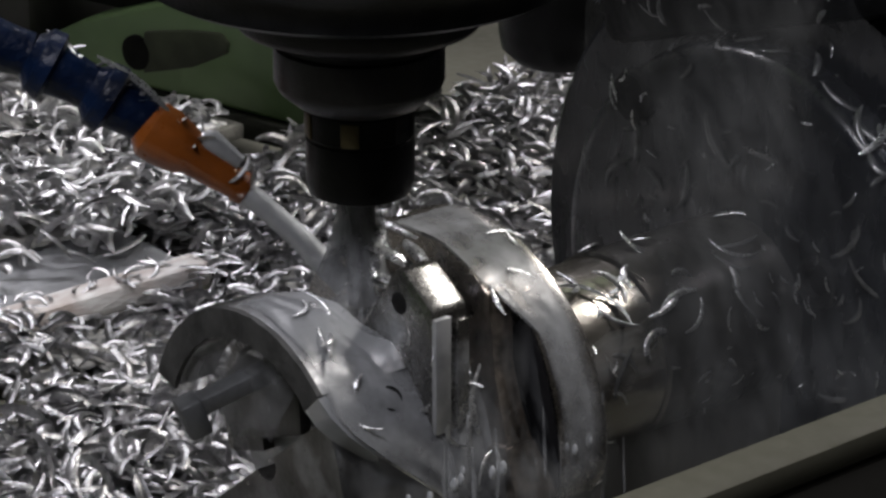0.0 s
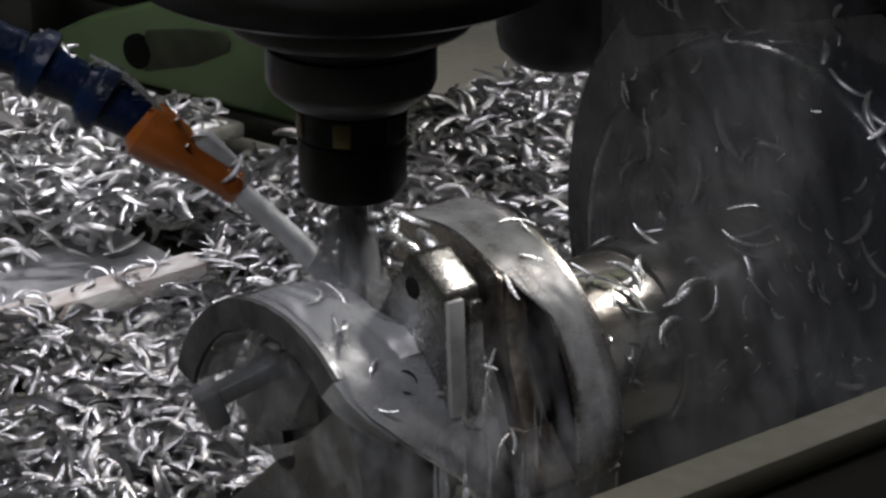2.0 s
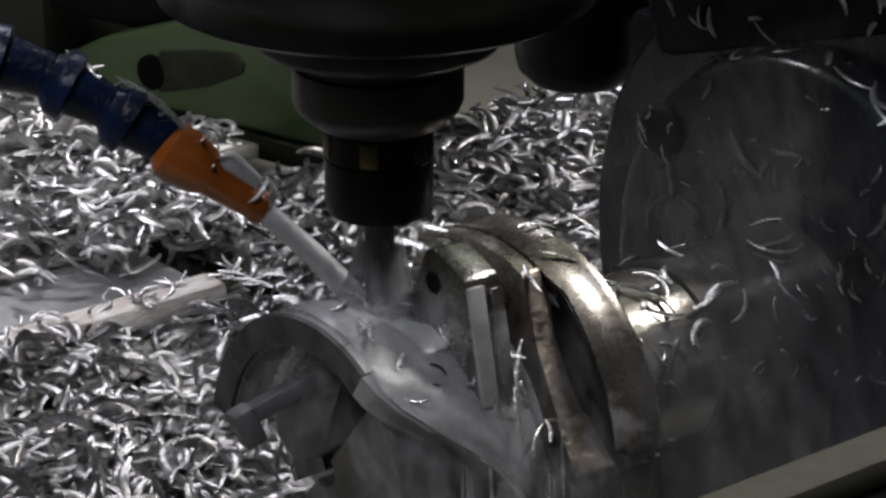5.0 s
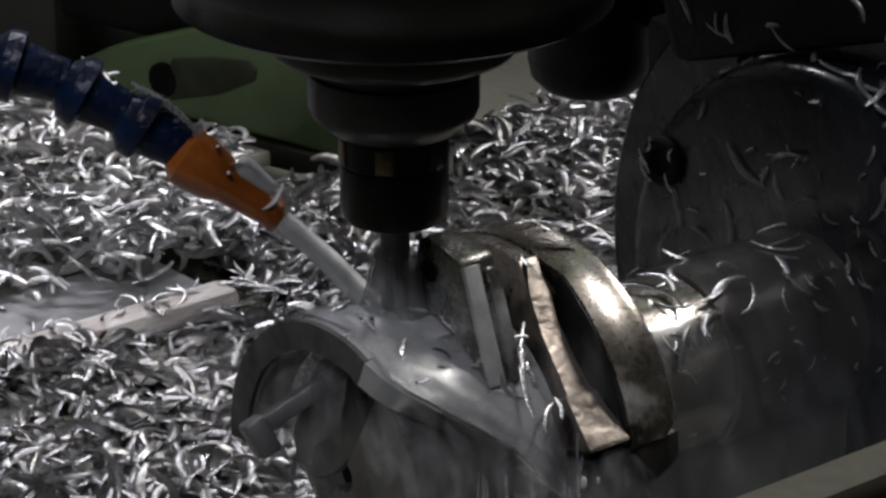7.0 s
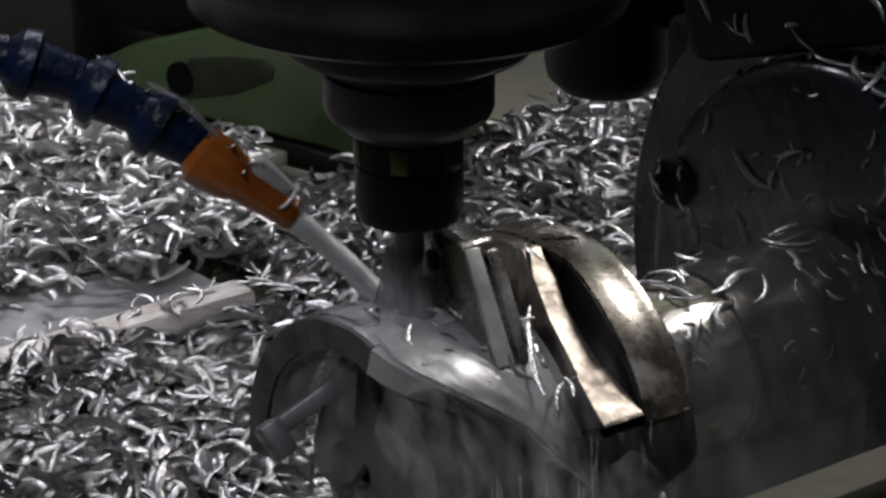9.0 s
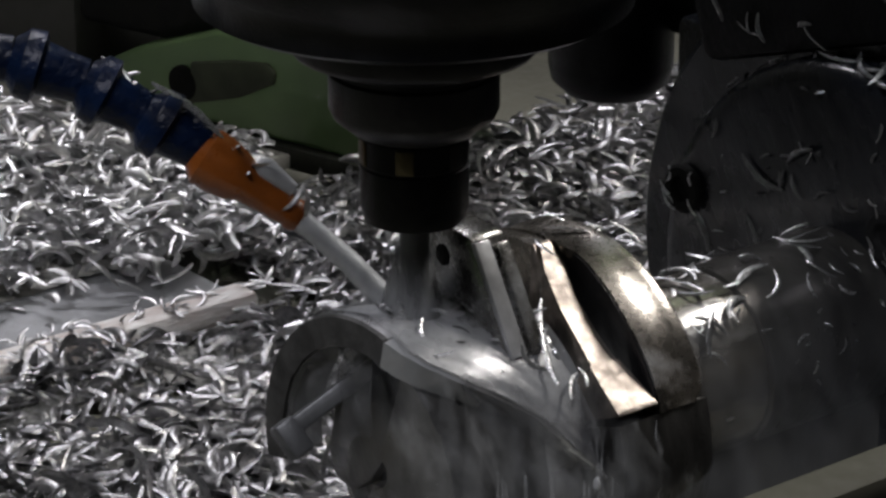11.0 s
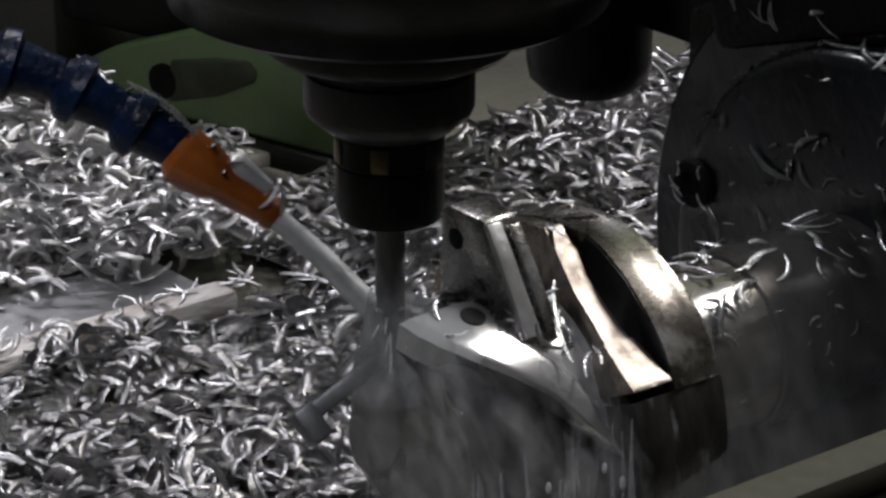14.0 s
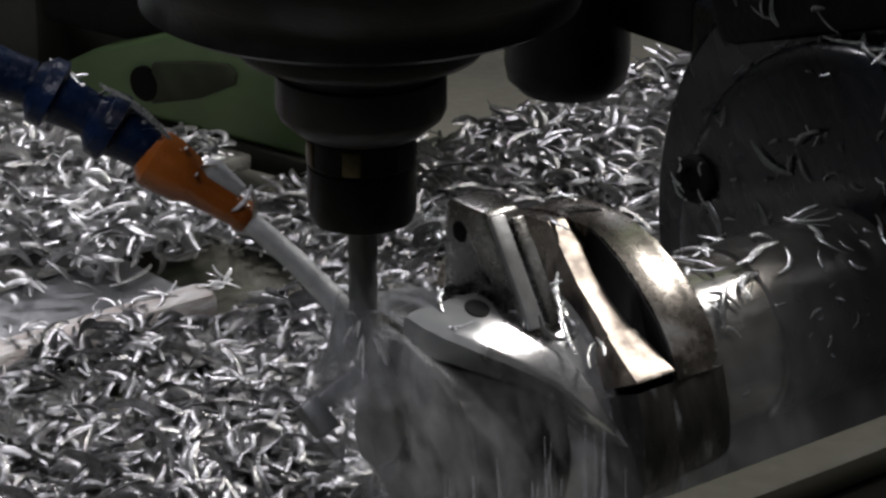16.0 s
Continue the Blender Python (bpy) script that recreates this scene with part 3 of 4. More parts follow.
def build_chuck():
    ch = empty("rotary_chuck")
    tagged(ch, "dark oily rotary chuck with faceplate and shaft", "rotary chuck")
    part("shaft", bm_revolve([(0.0, 0.071), (0.0445, 0.071), (0.0455, 0.073), (0.0455, 0.152), (0.0, 0.152)], 96, "x"), SHAFT, ch, "wet dark turned shaft")
    part("sleeve", bm_revolve([(0.0, 0.1495), (0.0462, 0.1495), (0.0474, 0.1507), (0.0474, 0.2405), (0.0, 0.2405)], 96, "x"), SLEEVE, ch, "dark oily sleeve on the shaft")
    part("hub", bm_revolve([(0.0, 0.239), (0.122, 0.239), (0.127, 0.2402), (0.131, 0.2435), (0.1325, 0.248), (0.1325, 0.262), (0, 0.262)], 128, "x"), STEEL_DARK, ch)
    part("faceplate", bm_revolve([(0.0, 0.2625), (0.169, 0.2625), (0.173, 0.266), (0.173, 0.30), (0.169, 0.304), (0, 0.304)], 128, "x"), STEEL_DARK, ch, "broad dark oily faceplate")
    for x, psi, r, tilt in ((0.239, 27, 0.065, 1), (0.239, 131, 0.119, 1)):
        m = Matrix.Translation(polar(x, psi, r)) @ (Euler((0, radians(-90), 0)).to_matrix().to_4x4() if tilt else Matrix.Rotation(radians(90 - psi), 4, "X"))
        part("bolt", bm_revolve([(0.0, -0.004), (0.0135, -0.004), (0.0135, 0.0032), (0.0120, 0.0045), (0.0075, 0.0045), (0.0062, 0.0012), (0, 0.0012)], 24, "z", m), HOLE, ch, "black socket bolt")
    rng = random.Random(21)
    for i in range(104):
        grow, dull = 1.0, True
        if i < 34:
            x, psi = rng.uniform(0.105, 0.235), rng.gauss(62, 24) if i < 24 else rng.uniform(-30, 30)
            p, n = polar(x, psi, 0.0485), polar(0, psi, 1)
            grow, dull = (1.0, i % 3 == 0) if i < 24 else (0.5, False)
        elif i < 74:
            psi, r = rng.uniform(-20, 160), rng.uniform(0.06, 0.163)
            p, n = polar(0.2375 if r < 0.122 else 0.261, psi, r), Vector((-1, 0, 0))
            grow = rng.choice((0.45, 0.6, 1.25))
        elif i < 92:
            psi = rng.uniform(44, 118)
            p, n = polar(rng.uniform(0.242, 0.26), psi, 0.1345), polar(-0.4, psi, 1)
            dull = i % 4 != 0
        else:
            a = rng.uniform(0, 6.28)
            hub = polar(0.2345, 27, 0.065) if i < 98 else polar(0.2345, 131, 0.119)
            p, n = hub + Vector((0, 0.012 * math.cos(a), 0.012 * math.sin(a))), Vector((-1, 0, 0))
            grow, dull = 0.55, False
        q = n.normalized().to_track_quat("Z", "Y").to_matrix() @ Euler((rng.gauss(0, .18), rng.gauss(0, .18), rng.uniform(0, 6.28))).to_matrix()
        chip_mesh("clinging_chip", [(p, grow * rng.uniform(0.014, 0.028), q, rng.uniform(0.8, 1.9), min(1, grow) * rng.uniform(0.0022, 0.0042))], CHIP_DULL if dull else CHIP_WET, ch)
    for i in range(70):
        if i < 26:
            psi, x = rng.uniform(-45, 60), rng.uniform(0.10, 0.236)
            p, n = polar(x, psi, 0.0480 if x > 0.149 else 0.0462), polar(0, psi, 1)
        else:
            psi = rng.uniform(-30, 160)
            p, n = polar(0.2378, psi, rng.uniform(0.055, 0.12)), Vector((-1, 0, 0))
        q = n.to_track_quat("Z", "Y").to_matrix() @ Euler((rng.gauss(0, .5), rng.gauss(0, .5), rng.uniform(0, 6.28))).to_matrix()
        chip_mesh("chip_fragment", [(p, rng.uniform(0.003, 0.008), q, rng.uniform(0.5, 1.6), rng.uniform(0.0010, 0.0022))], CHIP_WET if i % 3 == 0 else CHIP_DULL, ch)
    return ch


def build_housing():
    """The fixed block of the rotary axis, over the faceplate; it slides with the table."""
    hs = empty("axis_housing")
    tagged(hs, "black rotary-axis housing block with chips on it", "axis housing")
    lean = Matrix.Translation((0, 0.115, 0.104)) @ Matrix.Rotation(radians(-18), 4, "X")
    part("block", bm_box(0.250, 0.42, -0.28, 0.0, 0.0, 0.050, 0.008, lean), CASTING_BLACK, hs, "black oily block")
    # Block added so that the space below the shaft is dark.
    part("pedestal", bm_box(0.085, 0.309, -0.035, 0.060, -0.169, -0.027, 0.006), IRON_WET, hs, "dark grey block added under the shaft")
    part("base", bm_box(0.31, 0.55, -0.26, 0.20, -0.169, 0.10, 0.006), STEEL_DARK, hs, "dark housing base")
    rng = random.Random(31)
    for i in range(26):
        p = lean @ Vector((rng.uniform(0.250, 0.30), rng.uniform(-0.25, -0.003), 0.052))
        if i % 2:
            p = lean @ Vector((0.248, rng.uniform(-0.25, -0.01), rng.uniform(0.004, 0.036)))
        q = Vector((-1, 0, 0)).to_track_quat("Z", "Y").to_matrix() @ Euler((rng.gauss(0, .3), rng.gauss(0, .3), rng.uniform(0, 6.28))).to_matrix()
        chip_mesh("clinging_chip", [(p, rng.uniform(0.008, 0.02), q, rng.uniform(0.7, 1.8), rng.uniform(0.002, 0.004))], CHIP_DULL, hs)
    return hs


EDGE = [(-40, 0.030), (-24, 0.012), (-15, 0.000), (0, -0.015), (20, -0.045), (30, -0.057), (38, -0.0625), (46, -0.0645), (190, -0.0645)]


def bm_prism(outline, x0, x1, bevel=0.0015):
    """A block along the axis with the given outline of (y, z)."""
    bm = bmesh.new()
    got = bmesh.ops.extrude_face_region(bm, geom=[bm.faces.new([bm.verts.new((x0, y, z)) for y, z in outline])])
    bmesh.ops.translate(bm, verts=[v for v in got["geom"] if isinstance(v, bmesh.types.BMVert)], vec=(x1 - x0, 0, 0))
    bmesh.ops.bevel(bm, geom=bm.edges[:], offset=bevel, segments=2, profile=0.5, affect="EDGES")
    return bm


# x, angle, radius, length, bend, width, turn
LONG_CHIPS = [(0.007, 23, 0.079, 0.047, 0.7, 0.0034, 1.15), (0.036, 54, 0.091, 0.018, 0.8, 0.0030, 1.4)]


def build_workpiece():
    wp = empty("workpiece")
    tagged(wp, "half-milled aluminium cam part, wet with milky coolant", "workpiece")
    # slotted end ring
    slot_right = [(-10, 0.0405), (0, 0.0415), (20, 0.0417), (35, 0.0435), (46, 0.0452), (52, 0.0426), (190, 0.0426)]
    part("ring_rim", bm_shell(-10, 190, lambda p: lerp_table(slot_right, p), lambda p: 0.0735 - 0.008 * max(0, (-3 - p) / 7) ** 2, lambda p, u: 0.060, lambda p, u: 0.0915 - 0.0050 * max(0, u - 0.84) / 0.16 - 0.0016 * math.sin(math.pi * min(1, u / 0.86)), 110, 14), ALU_WARM, wp, "bright turned rim")
    def flat_radius(p, depth):
        return min(0.0915, depth / math.cos(radians(max(-40, min(45, p - 24)))))
    left = [(-8, 0.0165), (9.6, 0.0185), (10.4, 0.0205), (33, 0.0240), (57, 0.0320), (70, 0.0340)]
    edge = [(-8, 0.0404), (12, 0.0345), (22, 0.0345), (37, 0.0360), (48, 0.0415), (70, 0.0422)]
    part("ring_strip", bm_shell(9.9, 57, lambda p: lerp_table(left, p), lambda p: lerp_table(edge, p), lambda p, u: 0.058, lambda p, u: flat_radius(p, 0.0775), 60, 8, 0.0004), ALU_STRIP, wp, "flat milled bright strip")
    part("strip_step", bm_shell(-7, 9.8, lambda p: lerp_table(left, p), lambda p: lerp_table(edge, p), lambda p, u: 0.058, lambda p, u: flat_radius(p, 0.0788), 24, 8, 0.0006), ALU_STRIP, wp, "raised end of the bright strip")
    part("ring_back", bm_shell(57.1, 190, lambda p: 0.0325, lambda p: 0.0423, lambda p, u: 0.058, lambda p, u: 0.0905 + 0.0005 * noise.noise(Vector((p * 0.1, u, 6))), 60, 6), ALU_WARM, wp)
    # Faces away from the lamp; the darker colour paints that shade.
    part("ring_skirt", bm_shell(-175, -10.2, lambda p: 0.0180, lambda p: 0.0715, lambda p, u: 0.058, lambda p, u: 0.0890 - 0.0012 * (abs(u - 0.5) * 2) ** 6, 90, 24), ALU_DARK, wp, "wet lower half of the ring, shade in its colour")
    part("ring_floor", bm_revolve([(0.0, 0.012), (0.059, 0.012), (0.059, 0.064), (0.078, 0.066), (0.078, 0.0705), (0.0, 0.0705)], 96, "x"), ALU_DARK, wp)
    # The floor's near-black colour stands for shade deep in the slot.
    part("slot_floor", bm_shell(-8, 60, lambda p: 0.0330, lambda p: 0.0600, lambda p, u: 0.055, lambda p, u: 0.0680, 40, 4), STEEL_RING, wp, "dark slot floor, shade in its colour")
    # Thin dark shell added over the rim's inner side to paint slot shade.
    part("slot_shade", bm_shell(-5, 47, lambda p: lerp_table(slot_right, p) - 0.0010, lambda p: lerp_table(slot_right, p) - 0.0002, lambda p, u: 0.066, lambda p, u: 0.0905, 40, 2), STEEL_RING, wp, "dark slot lining, shade in its colour")
    # neck and barrel
    part("neck", bm_revolve([(0.0, -0.030), (0.052, -0.030), (0.056, -0.012), (0.063, 0.008), (0.063, 0.014), (0, 0.014)], 96, "x"), ALU_FRESH, wp)
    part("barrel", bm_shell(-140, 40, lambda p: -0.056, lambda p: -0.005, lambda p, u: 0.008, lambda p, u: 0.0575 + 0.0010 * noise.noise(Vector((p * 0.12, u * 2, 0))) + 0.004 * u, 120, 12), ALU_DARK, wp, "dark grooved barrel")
    # cam wall
    part("cam_wall", bm_shell(-40, 46, lambda p: lerp_table(EDGE, p), lambda p: max(lerp_table(EDGE, p) + 0.004, 0.0192), lambda p, u: 0.0605, lambda p, u: 0.0755 - 0.0015 * (max(0, 0.08 - u) / 0.08) - 0.0090 * math.sin(math.pi * min(1, max(0, u - 0.42) / 0.32) / 2) ** 2 + 0.004 * max(0, (u - 0.96) / 0.04) ** 2, 60, 30), ALU_FRESH, wp, "freshly milled cam wall")
    # lug
    part("lug", bm_prism([(-0.0700, 0.024), (-0.0706, 0.0845), (-0.0690, 0.0870), (-0.0500, 0.0995), (-0.0440, 0.0985), (-0.018, 0.060), (-0.030, 0.020)], -0.0160, 0.0038), ALU_LUG, wp, "tall upright milled lug")
    for x0, x1, top, skin in ((-0.0157, -0.0068, 0.083, ALU_RIB), (-0.0034, 0.0034, 0.080, ALU_LUG)):
        part("lug_rib", bm_box(x0, x1, -0.0728, -0.0695, 0.028, top, 0.0008), skin, wp)
    part("shoulder", bm_shell(44, 200, lambda p: -0.033, lambda p: -0.012, lambda p, u: 0.044, lambda p, u: 0.0640 + 0.0006 * noise.noise(Vector((p * 0.1, u * 2, 3))), 60, 6), ALU_LUG, wp)
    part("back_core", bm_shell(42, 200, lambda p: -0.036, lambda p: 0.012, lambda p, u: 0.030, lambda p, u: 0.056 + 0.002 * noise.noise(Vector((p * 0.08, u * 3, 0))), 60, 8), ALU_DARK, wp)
    # bores: closed black plugs, the holes' inner shade put into their colour
    m = Matrix.Translation(polar(-0.031, 37.5, 0.0757)) @ Matrix.Rotation(radians(52.5), 4, "X")
    part("bore", bm_revolve([(0, -0.006), (0.006, -0.006), (0.006, 0.0004), (0.0054, 0.0006), (0, 0.0004)], 28, "z", m), HOLE, wp, "small drilled hole, its shade a black plug")
    a, b = Vector((-0.091, 0.018, 0.028)), Vector((-0.028, -0.002, 0.050))
    along = Matrix.Translation(a) @ (b - a).to_track_quat("X", "Z").to_matrix().to_4x4()
    strut = part("strut", bm_box(0.006, 0.068, -0.0058, 0.0058, -0.004, 0.004, 0.0012, along), CARBIDE, wp, "flat milled strut")
    part("strut_foot", bm_box(0.001, 0.012, -0.0075, 0.0075, -0.013, 0.0052, 0.002, along), CARBIDE, strut, "square strut foot")
    part("core_web", bm_prism([(0.056, 0.018), (0.034, 0.040), (-0.006, 0.0425), (-0.008, 0.012), (0.030, -0.004), (0.048, -0.006), (0.058, 0.004)], -0.042, -0.034, 0.003), IRON_WET, wp, "wet dark inner web")
    # The lug's cross hole is a black plug too, with painted depth.
    m = Matrix.Translation((-0.0158, -0.0475, 0.0835)) @ Matrix.Rotation(radians(-90), 4, "Y")
    part("bore", bm_revolve([(0.0, -0.008), (0.0052, -0.008), (0.0052, 0.0003), (0.0046, 0.0006), (0.0, 0.0003)], 24, "z", m), HOLE, wp, "cross-drilled hole, its shade a black plug")
    rng = random.Random(8)
    for i in range(16):
        psi = rng.uniform(78, 104)
        q = polar(0, psi, 1).to_track_quat("Z", "Y").to_matrix() @ Euler((rng.gauss(0, .25), rng.gauss(0, .2), rng.gauss(1.57, 0.35))).to_matrix()
        chip_mesh("packed_chip", [(polar(rng.uniform(-0.004, 0.022), psi, 0.082 + 0.0012 * i), rng.uniform(0.026, 0.038), q, rng.uniform(0.3, 0.8), rng.uniform(0.006, 0.010))], CHIP_WET, wp)
    for x, psi, r, size, bend, w, spin in LONG_CHIPS:
        q = polar(0, psi, 1).to_track_quat("Z", "Y").to_matrix() @ Euler((0.12, 0, spin)).to_matrix()
        chip_mesh("long_chip", [(polar(x, psi, r), size, q, bend, w)], CHIP_WET, wp)
    for i in range(26):
        psi = rng.uniform(0, 85)
        if i < 12:
            x, r = rng.uniform(-0.012, 0.014), 0.080
        elif i < 15:
            x, r = rng.uniform(0.055, 0.068), 0.0925
        else:
            x, r = rng.uniform(-0.05, 0.0), 0.0775
        q = polar(0, psi, 1).to_track_quat("Z", "Y").to_matrix() @ Euler((rng.gauss(0, .3), rng.gauss(0, .3), rng.uniform(0, 6.28))).to_matrix()
        chip_mesh("clinging_chip", [(polar(x, psi, r), rng.uniform(0.009, 0.020), q, rng.uniform(0.7, 2.0), rng.uniform(0.0016, 0.0032))], CHIP_WET, wp)
    for i in range(34):
        x, psi, r = (rng.uniform(0.006, 0.017), rng.uniform(8, 78), rng.uniform(0.066, 0.076)) if i < 20 else (rng.uniform(-0.028, -0.018), rng.uniform(46, 74), 0.0665)
        q = polar(0, psi, 1).to_track_quat("Z", "Y").to_matrix() @ Euler((rng.gauss(0, .5), rng.gauss(0, .5), rng.uniform(0, 6.28))).to_matrix()
        chip_mesh("packed_chip", [(polar(x, psi, r), rng.uniform(0.006, 0.014), q, rng.uniform(0.7, 2.0), rng.uniform(0.002, 0.0045))], CHIP_WET, wp)
    return wp


def build_offcut():
    right = [(46, -0.010), (55, -0.013), (62, -0.024), (70, -0.029), (82, -0.030), (92, -0.028), (104, -0.040), (215, -0.045)]
    ring = empty("offcut_ring")
    tagged(ring, "thin curved aluminium offcut parting from the workpiece", "offcut")
    part("milled_skin", bm_shell(46.02, 160, lambda p: -0.0625, lambda p: lerp_table(right, p), lambda p, u: 0.0607, lambda p, u: 0.0755, 90, 6, 0.0004), ALU_FRESH, ring)
    # End face in a darker, duller colour than the milled skin.
    part("end_face", bm_shell(46.02, 162, lambda p: -0.0647 - 0.0006 * noise.noise(Vector((p * 0.2, 0, 9))), lambda p: -0.0627, lambda p, u: 0.0612 + 0.0008 * noise.noise(Vector((p * 0.12, 0, 4))), lambda p, u: 0.0755 - 0.0008 * (1 - u), 90, 3), END_DULL, ring, "dark dull end face")
    return ring


def build_coolant():
    """Milky coolant that splashes off the tool and falls over the part."""
    film = empty("coolant_spray")
    tagged(film, "milky coolant spraying off the tool and falling", "coolant spray")
    rng = random.Random(4)
    for i in range(24):
        a = radians(rng.uniform(-160, 60))
        v = Vector((math.cos(a), math.sin(a), 0)) * rng.uniform(0.25, 0.9)
        up = rng.uniform(-0.15, 0.55)
        start = Vector((0.006 * math.cos(a), 0.006 * math.sin(a), rng.uniform(0.064, 0.076)))
        pts, rad = [], []
        w = rng.uniform(0.0003, 0.0008)
        first = rng.randint(0, 4)
        for k in range(first, first + 5):
            t = 0.007 * k
            pts.append(start + v * t + Vector((0, 0, up * t - 4.9 * t * t)))
            rad.append(w * (0.3 if k in (first, first + 4) else 1))
        part("spray", bm_tube(pts, rad, 6), MILK_THIN, film)
    for i in range(22):
        x = rng.uniform(-0.03, 0.085)
        top = rng.uniform(-0.02, 0.035)
        y = -0.077 - 0.010 * rng.random()
        n = rng.randint(3, 7)
        pts = [Vector((x + 0.003 * noise.noise(Vector((i, k * 0.5, 0))), y - 0.004 * k / n, top - 0.019 * k)) for k in range(n)]
        part("drip", bm_tube(pts, [rng.uniform(0.0005, 0.0015) * (0.3 if k in (0, n - 1) else 1) for k in range(n)], 6), MILK_THIN, film)
    veils = []
    for x0, x1, z0, z1, y, bulge in ((-0.075, 0.055, -0.16, 0.050, -0.080, 0.004), (-0.02, 0.085, -0.15, 0.075, -0.088, 0.008), (-0.030, 0.030, 0.030, 0.105, -0.022, 0.010), (-0.062, 0.032, -0.02, 0.085, -0.062, 0.012), (0.05, 0.30, -0.10, 0.22, -0.130, 0.012)):
        verts, faces, n = [], [], 24
        for i in range(n + 1):
            for j in range(n + 1):
                u, v = i / n, j / n
                z = z0 + (z1 - z0) * v
                out = 0.0 if z < 0 else -0.45 * z
                verts.append((x0 + (x1 - x0) * u, y - out - bulge * math.sin(math.pi * u) + 0.004 * noise.noise(Vector((u * 5, v * 2, y * 90))), z))
        for i in range(n):
            for j in range(n):
                a = i * (n + 1) + j
                faces.append((a, a + 1, a + n + 2, a + n + 1))
        veils.append(mesh_object("veil", verts, faces, MIST if x1 > 0.2 else HAZE, film, "thin streaked veil of falling coolant"))
    flow = bm_shell(-34, 98, lambda p: max(lerp_table(EDGE, p) + 0.0015, -0.0615), lambda p: lerp_table([(-34, 0.022), (30, 0.006), (44, -0.014), (98, -0.030)], p) + 0.003 * noise.noise(Vector((p * 0.08, 7, 0))), lambda p, u: 0.0752, lambda p, u: 0.0768 - 0.006 * max(0, u - 0.5) + 0.0010 * noise.noise(Vector((p * 0.09, u * 6, 1))), 90, 20)
    veils.append(part("flow", flow, FLOW, film, "smooth milky film running over the part"))
    cake = bm_shell(-9, 100, lambda p: lerp_table([(-9, 0.044), (40, 0.046), (60, 0.034), (100, 0.030)], p) + 0.002 * noise.noise(Vector((p * 0.07, 1, 5))), lambda p: 0.0700 + 0.0015 * noise.noise(Vector((p * 0.08, 3, 5))), lambda p, u: 0.0905, lambda p, u: 0.0922 + 0.0006 * noise.noise(Vector((p * 0.1, u * 7, 2))), 60, 14)
    veils.append(part("slurry", cake, SLURRY, film, "milky slurry running over the ring"))
    verts, faces, thin, n = [], [], [], 22
    for i in range(n + 1):
        v = i / n
        mid = Vector((0.0, -0.004, 0.068)) + Vector((0.022, -0.058, 0.004)) * v + Vector((0, 0, -0.060)) * v * v
        for j in range(n + 1):
            u = 2 * j / n - 1
            w = 0.008 + 0.026 * v
            thin.append((1 - u * u) * (1 - v) ** 0.8)
            verts.append(mid + Vector((0.78, -0.62, 0)) * u * w + Vector((-0.5, -0.6, 0.3)) * 0.006 * (1 - u * u) + Vector((0, 0, 0.003)) * noise.noise(Vector((u * 3, v * 5, 2))) - Vector((0, 0, 0.020)) * abs(u) * v)
    for i in range(n):
        for j in range(n):
            a = i * (n + 1) + j
            faces.append((a, a + 1, a + n + 2, a + n + 1))
    veils.append(mesh_object("plume", verts, faces, PLUME, film, "milky plume flung down from the tool"))
    veils[-1].data.attributes.new("spread", "FLOAT", "POINT").data.foreach_set("value", thin)
    swirl = bm_revolve([(0.0085, 0.122), (0.011, 0.105), (0.015, 0.088), (0.021, 0.076), (0.026, 0.070), (0.008, 0.069)], 32)
    for v in swirl.verts:
        v.co += Vector((1, 1, 0)) * 0.003 * noise.noise(v.co * 90)
    veils.append(part("swirl", swirl, SWIRL, film, "milky swirl flung round the tool"))
    verts, faces = [], []
    for i in range(31):
        psi = 58 + 106 * i / 30
        for j in range(9):
            verts.append(polar(-0.0600 + 0.0015 * noise.noise(Vector((psi * 0.12, j * 0.5, 0))), psi, 0.018 + 0.0485 * j / 8))
    for i in range(30):
        for j in range(8):
            a = i * 9 + j
            faces.append((a, a + 1, a + 10, a + 9))
    veils.append(mesh_object("arch_sheet", verts, faces, SHEET, film, "thin coolant sheet hanging across the arch"))
    for i in range(12):
        bm = bmesh.new()
        bmesh.ops.create_icosphere(bm, subdivisions=2, radius=rng.uniform(0.0008, 0.0018))
        for v in bm.verts:
            v.co.z *= 2.2
        veils.append(part("drop", bm, MILK, film, "milky falling drop"))
    return veils


def drop_rows(k):
    """A drop that falls from the part again and again."""
    rng = random.Random(60 + k)
    rows, t = [], 0.0
    while t < 15.7:
        x, y = rng.uniform(-0.05, 0.07), rng.uniform(-0.095, -0.078)
        rows += [(t, pose(x, y, 0.01)), (t + 0.1, pose(x + 0.002, y - 0.004, -0.04)), (t + 0.2, pose(x + 0.004, y - 0.008, -0.19))]
        t += 0.2 + rng.uniform(0.15, 0.4)
    return rows + [(16.0, rows[-1][1])]


def mist_rows():
    """Mist off the shaft that sinks once the part has turned away from the tool."""
    rng = random.Random(90)
    return [(0.4 * i, pose(rng.gauss(0, 0.002), 0, rng.gauss(0, 0.002) + lerp_table([(3.2, 0), (7.2, -0.10), (16, -0.12)], 0.4 * i))) for i in range(41)]


def flow_rows():
    """The film rides on the wall and drains off it after the offcut has gone."""
    rng = random.Random(70)
    rows = []
    for i in range(41):
        t = 0.4 * i
        gone = lerp_table([(12.3, 0), (13.6, 1), (16, 1)], t)
        rows.append((t, Matrix.Translation((0, 0.011 * gone, -0.010 * gone)) @ axis_pose(t) @ pose(0, 0, 0, rng.gauss(0, 0.4))))
    return rows


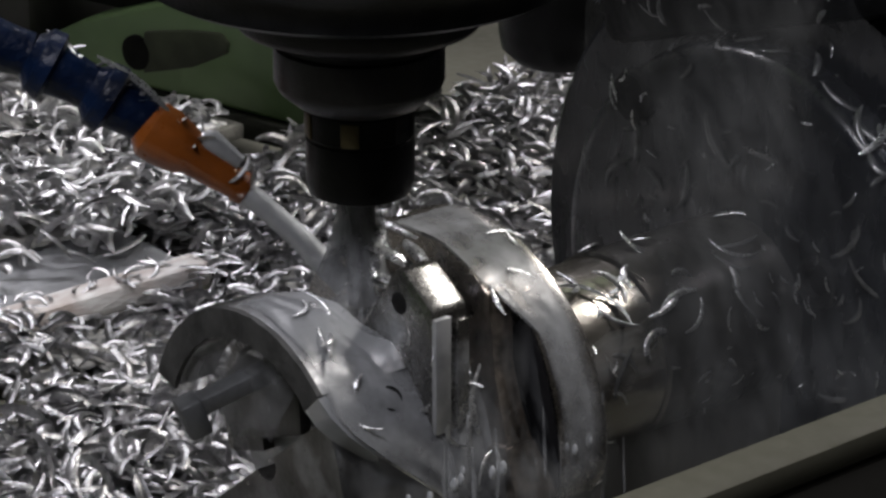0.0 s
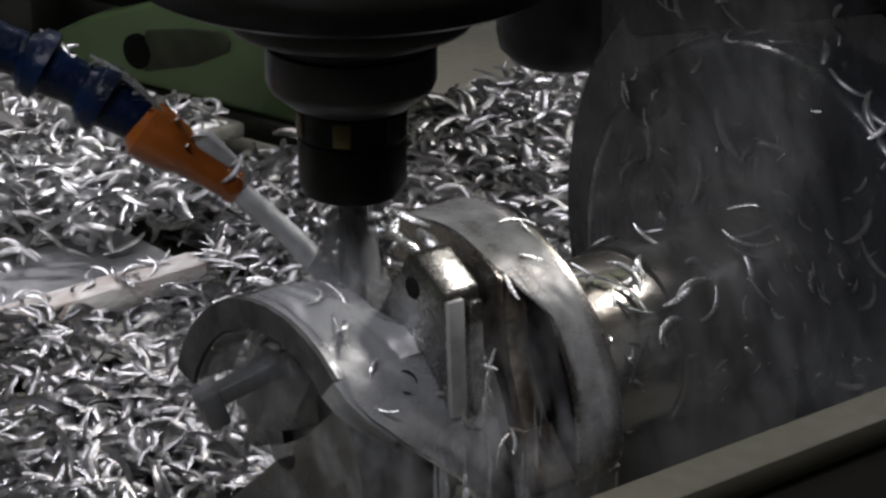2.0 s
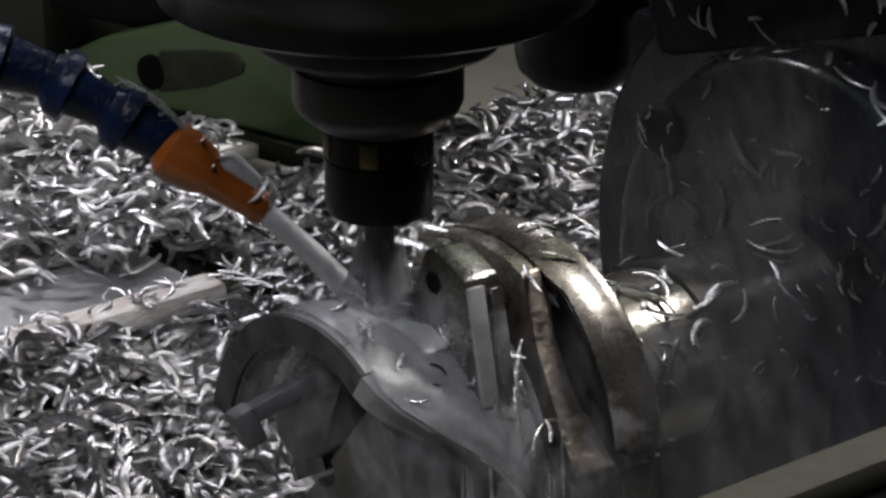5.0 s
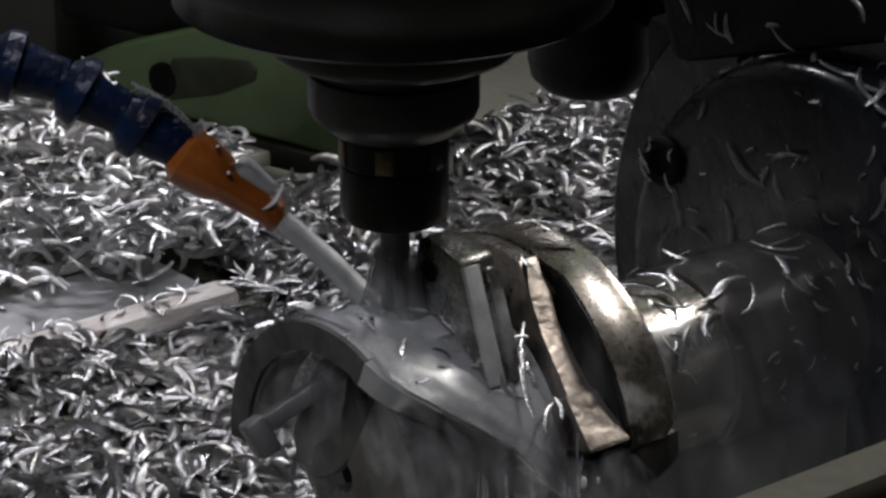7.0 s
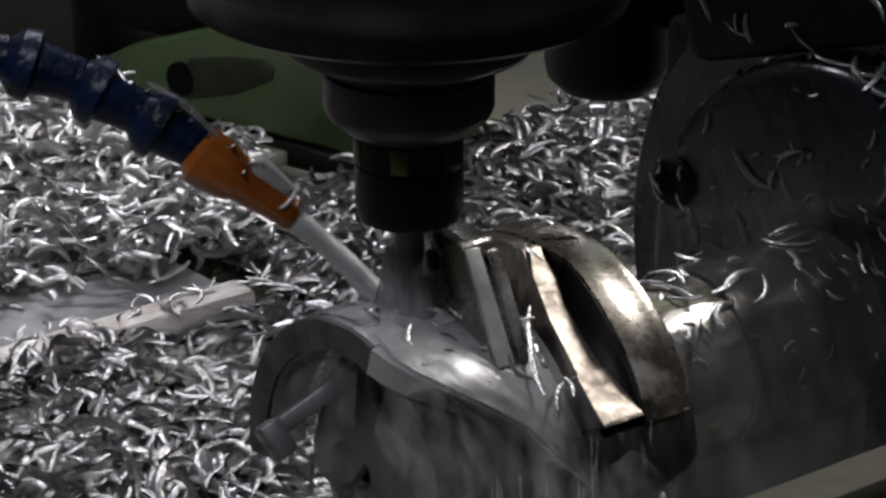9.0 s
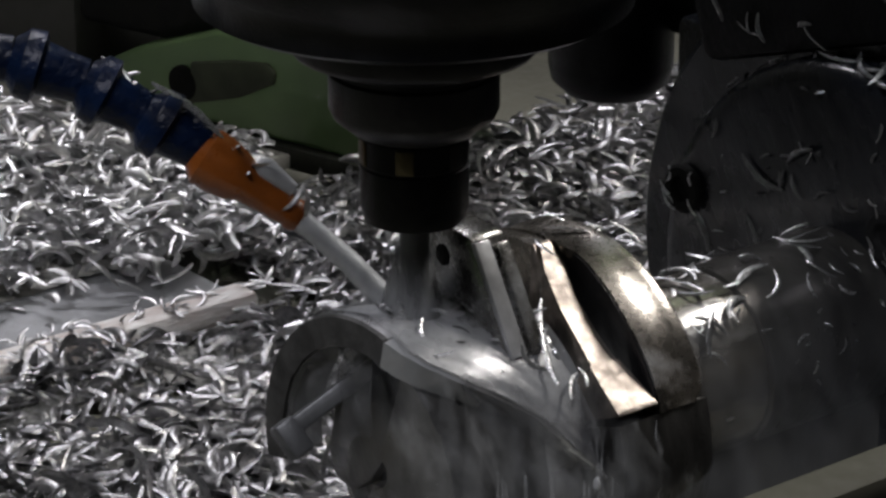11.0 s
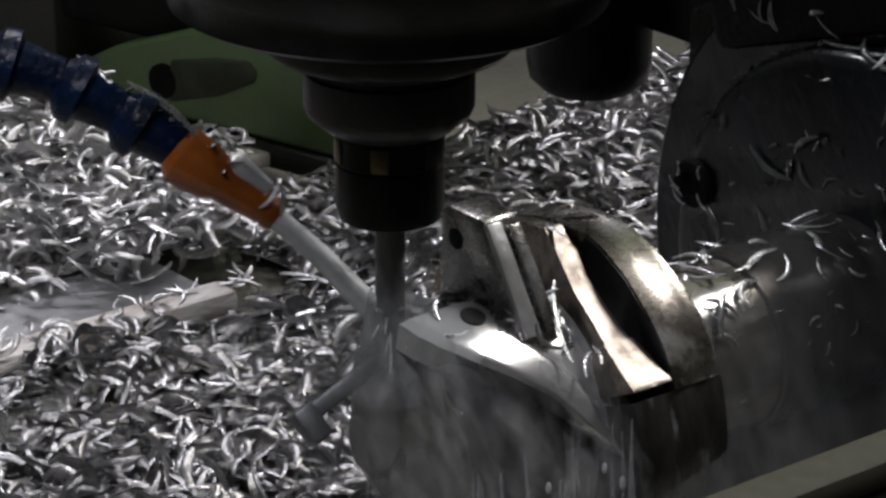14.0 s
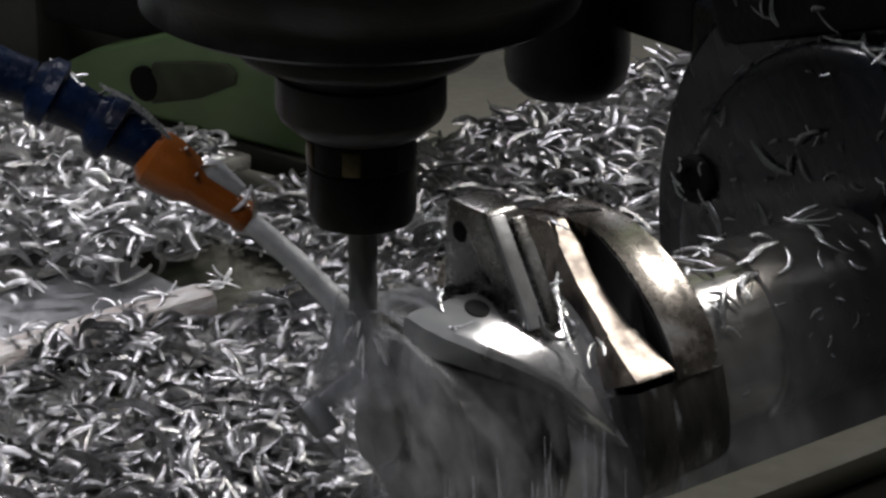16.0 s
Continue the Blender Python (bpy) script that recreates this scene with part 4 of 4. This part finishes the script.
def plume_rows():
    """Coolant flung from the tool, free of the part once the wall has passed it."""
    rng = random.Random(72)
    return [(0.4 * i, pose(rng.gauss(0, 0.0012), 0.05 * lerp_table([(12.2, 1), (13.2, 0), (16, 0)], 0.4 * i), rng.gauss(0, 0.001) - 0.03 * lerp_table([(12.2, 1), (13.2, 0), (16, 0)], 0.4 * i))) for i in range(41)]


def slurry_rows():
    """Slurry on the ring that drains away once the part has turned up out of the jet."""
    rows = []
    for i in range(41):
        t = 0.4 * i
        gone = lerp_table([(2.4, 0), (6.0, 1), (16, 1)], t)
        rows.append((t, Matrix.Translation((0, 0.008 * gone, -0.008 * gone)) @ axis_pose(t)))
    return rows


def arch_rows():
    """The sheet across the arch breaks and runs back over the core when the offcut swings away."""
    return [(t, Matrix.Translation((lerp_table([(12.0, 0), (12.3, 0.048), (16, 0.048)], t), 0, 0)) @ axis_pose(t)) for t in sorted(set(TIMES) | {12.0, 12.3})]


def swirl_rows():
    rng = random.Random(75)
    return [(0.4 * i, pose(rng.gauss(0, 0.001), rng.gauss(0, 0.001), lerp_table([(4, 0), (8, -0.012), (12, -0.016), (13, -0.034), (16, -0.036)], 0.4 * i), 0, 0, rng.uniform(-20, 20))) for i in range(41)]


def veil_rows(k):
    rng = random.Random(80 + k)
    return [(0.4 * i, pose(rng.gauss(0, 0.0018), rng.gauss(0, 0.001), rng.gauss(0, 0.003))) for i in range(41)]


build_room()
build_rail()
build_frame()
build_bed()
ON_TABLE = build_table()
build_column()
build_spindle()
build_hose()
CHUCK = build_chuck()
HOUSING = build_housing()
WORK = build_workpiece()
OFFCUT = build_offcut()
COOLANT = build_coolant()


# ---- what moves ----
VIEW = Vector((0.587, 0.718, -0.375))


def offcut_pose(t):
    base = axis_pose(min(t, 12.1))
    pivot = Vector((0.0, 0.0, 0.075))
    swing = lerp_table([(12.1, 0), (12.2, 9), (12.5, 16), (12.8, 28)], t)
    m = Matrix.Translation(pivot) @ Matrix.Rotation(radians(swing), 4, VIEW) @ Matrix.Translation(-pivot) @ base
    if t > 12.85:
        m = Matrix.Translation((-0.05, -0.16, -0.30)) @ Matrix.Rotation(radians(40), 4, VIEW) @ m
    return m


def motions():
    for ob in (*ON_TABLE, HOUSING):
        walk(ob, [(t, pose(x, 0, 0)) for t, x in SLIDE])
    for ob in (CHUCK, WORK):
        walk(ob, [(t, axis_pose(t)) for t in TIMES])
    for k, ob in enumerate(COOLANT):
        walk(ob, veil_rows(k) if k < 4 else mist_rows() if k == 4 else flow_rows() if k == 5 else slurry_rows() if k == 6 else plume_rows() if k == 7 else swirl_rows() if k == 8 else arch_rows() if k == 9 else drop_rows(k))
    walk(OFFCUT, [(t, offcut_pose(t)) for t in sorted([t for t in TIMES if t < 12.1] + [12.1, 12.2, 12.35, 12.5, 12.65, 12.8, 12.95, 13.5, 16.0])])


motions()
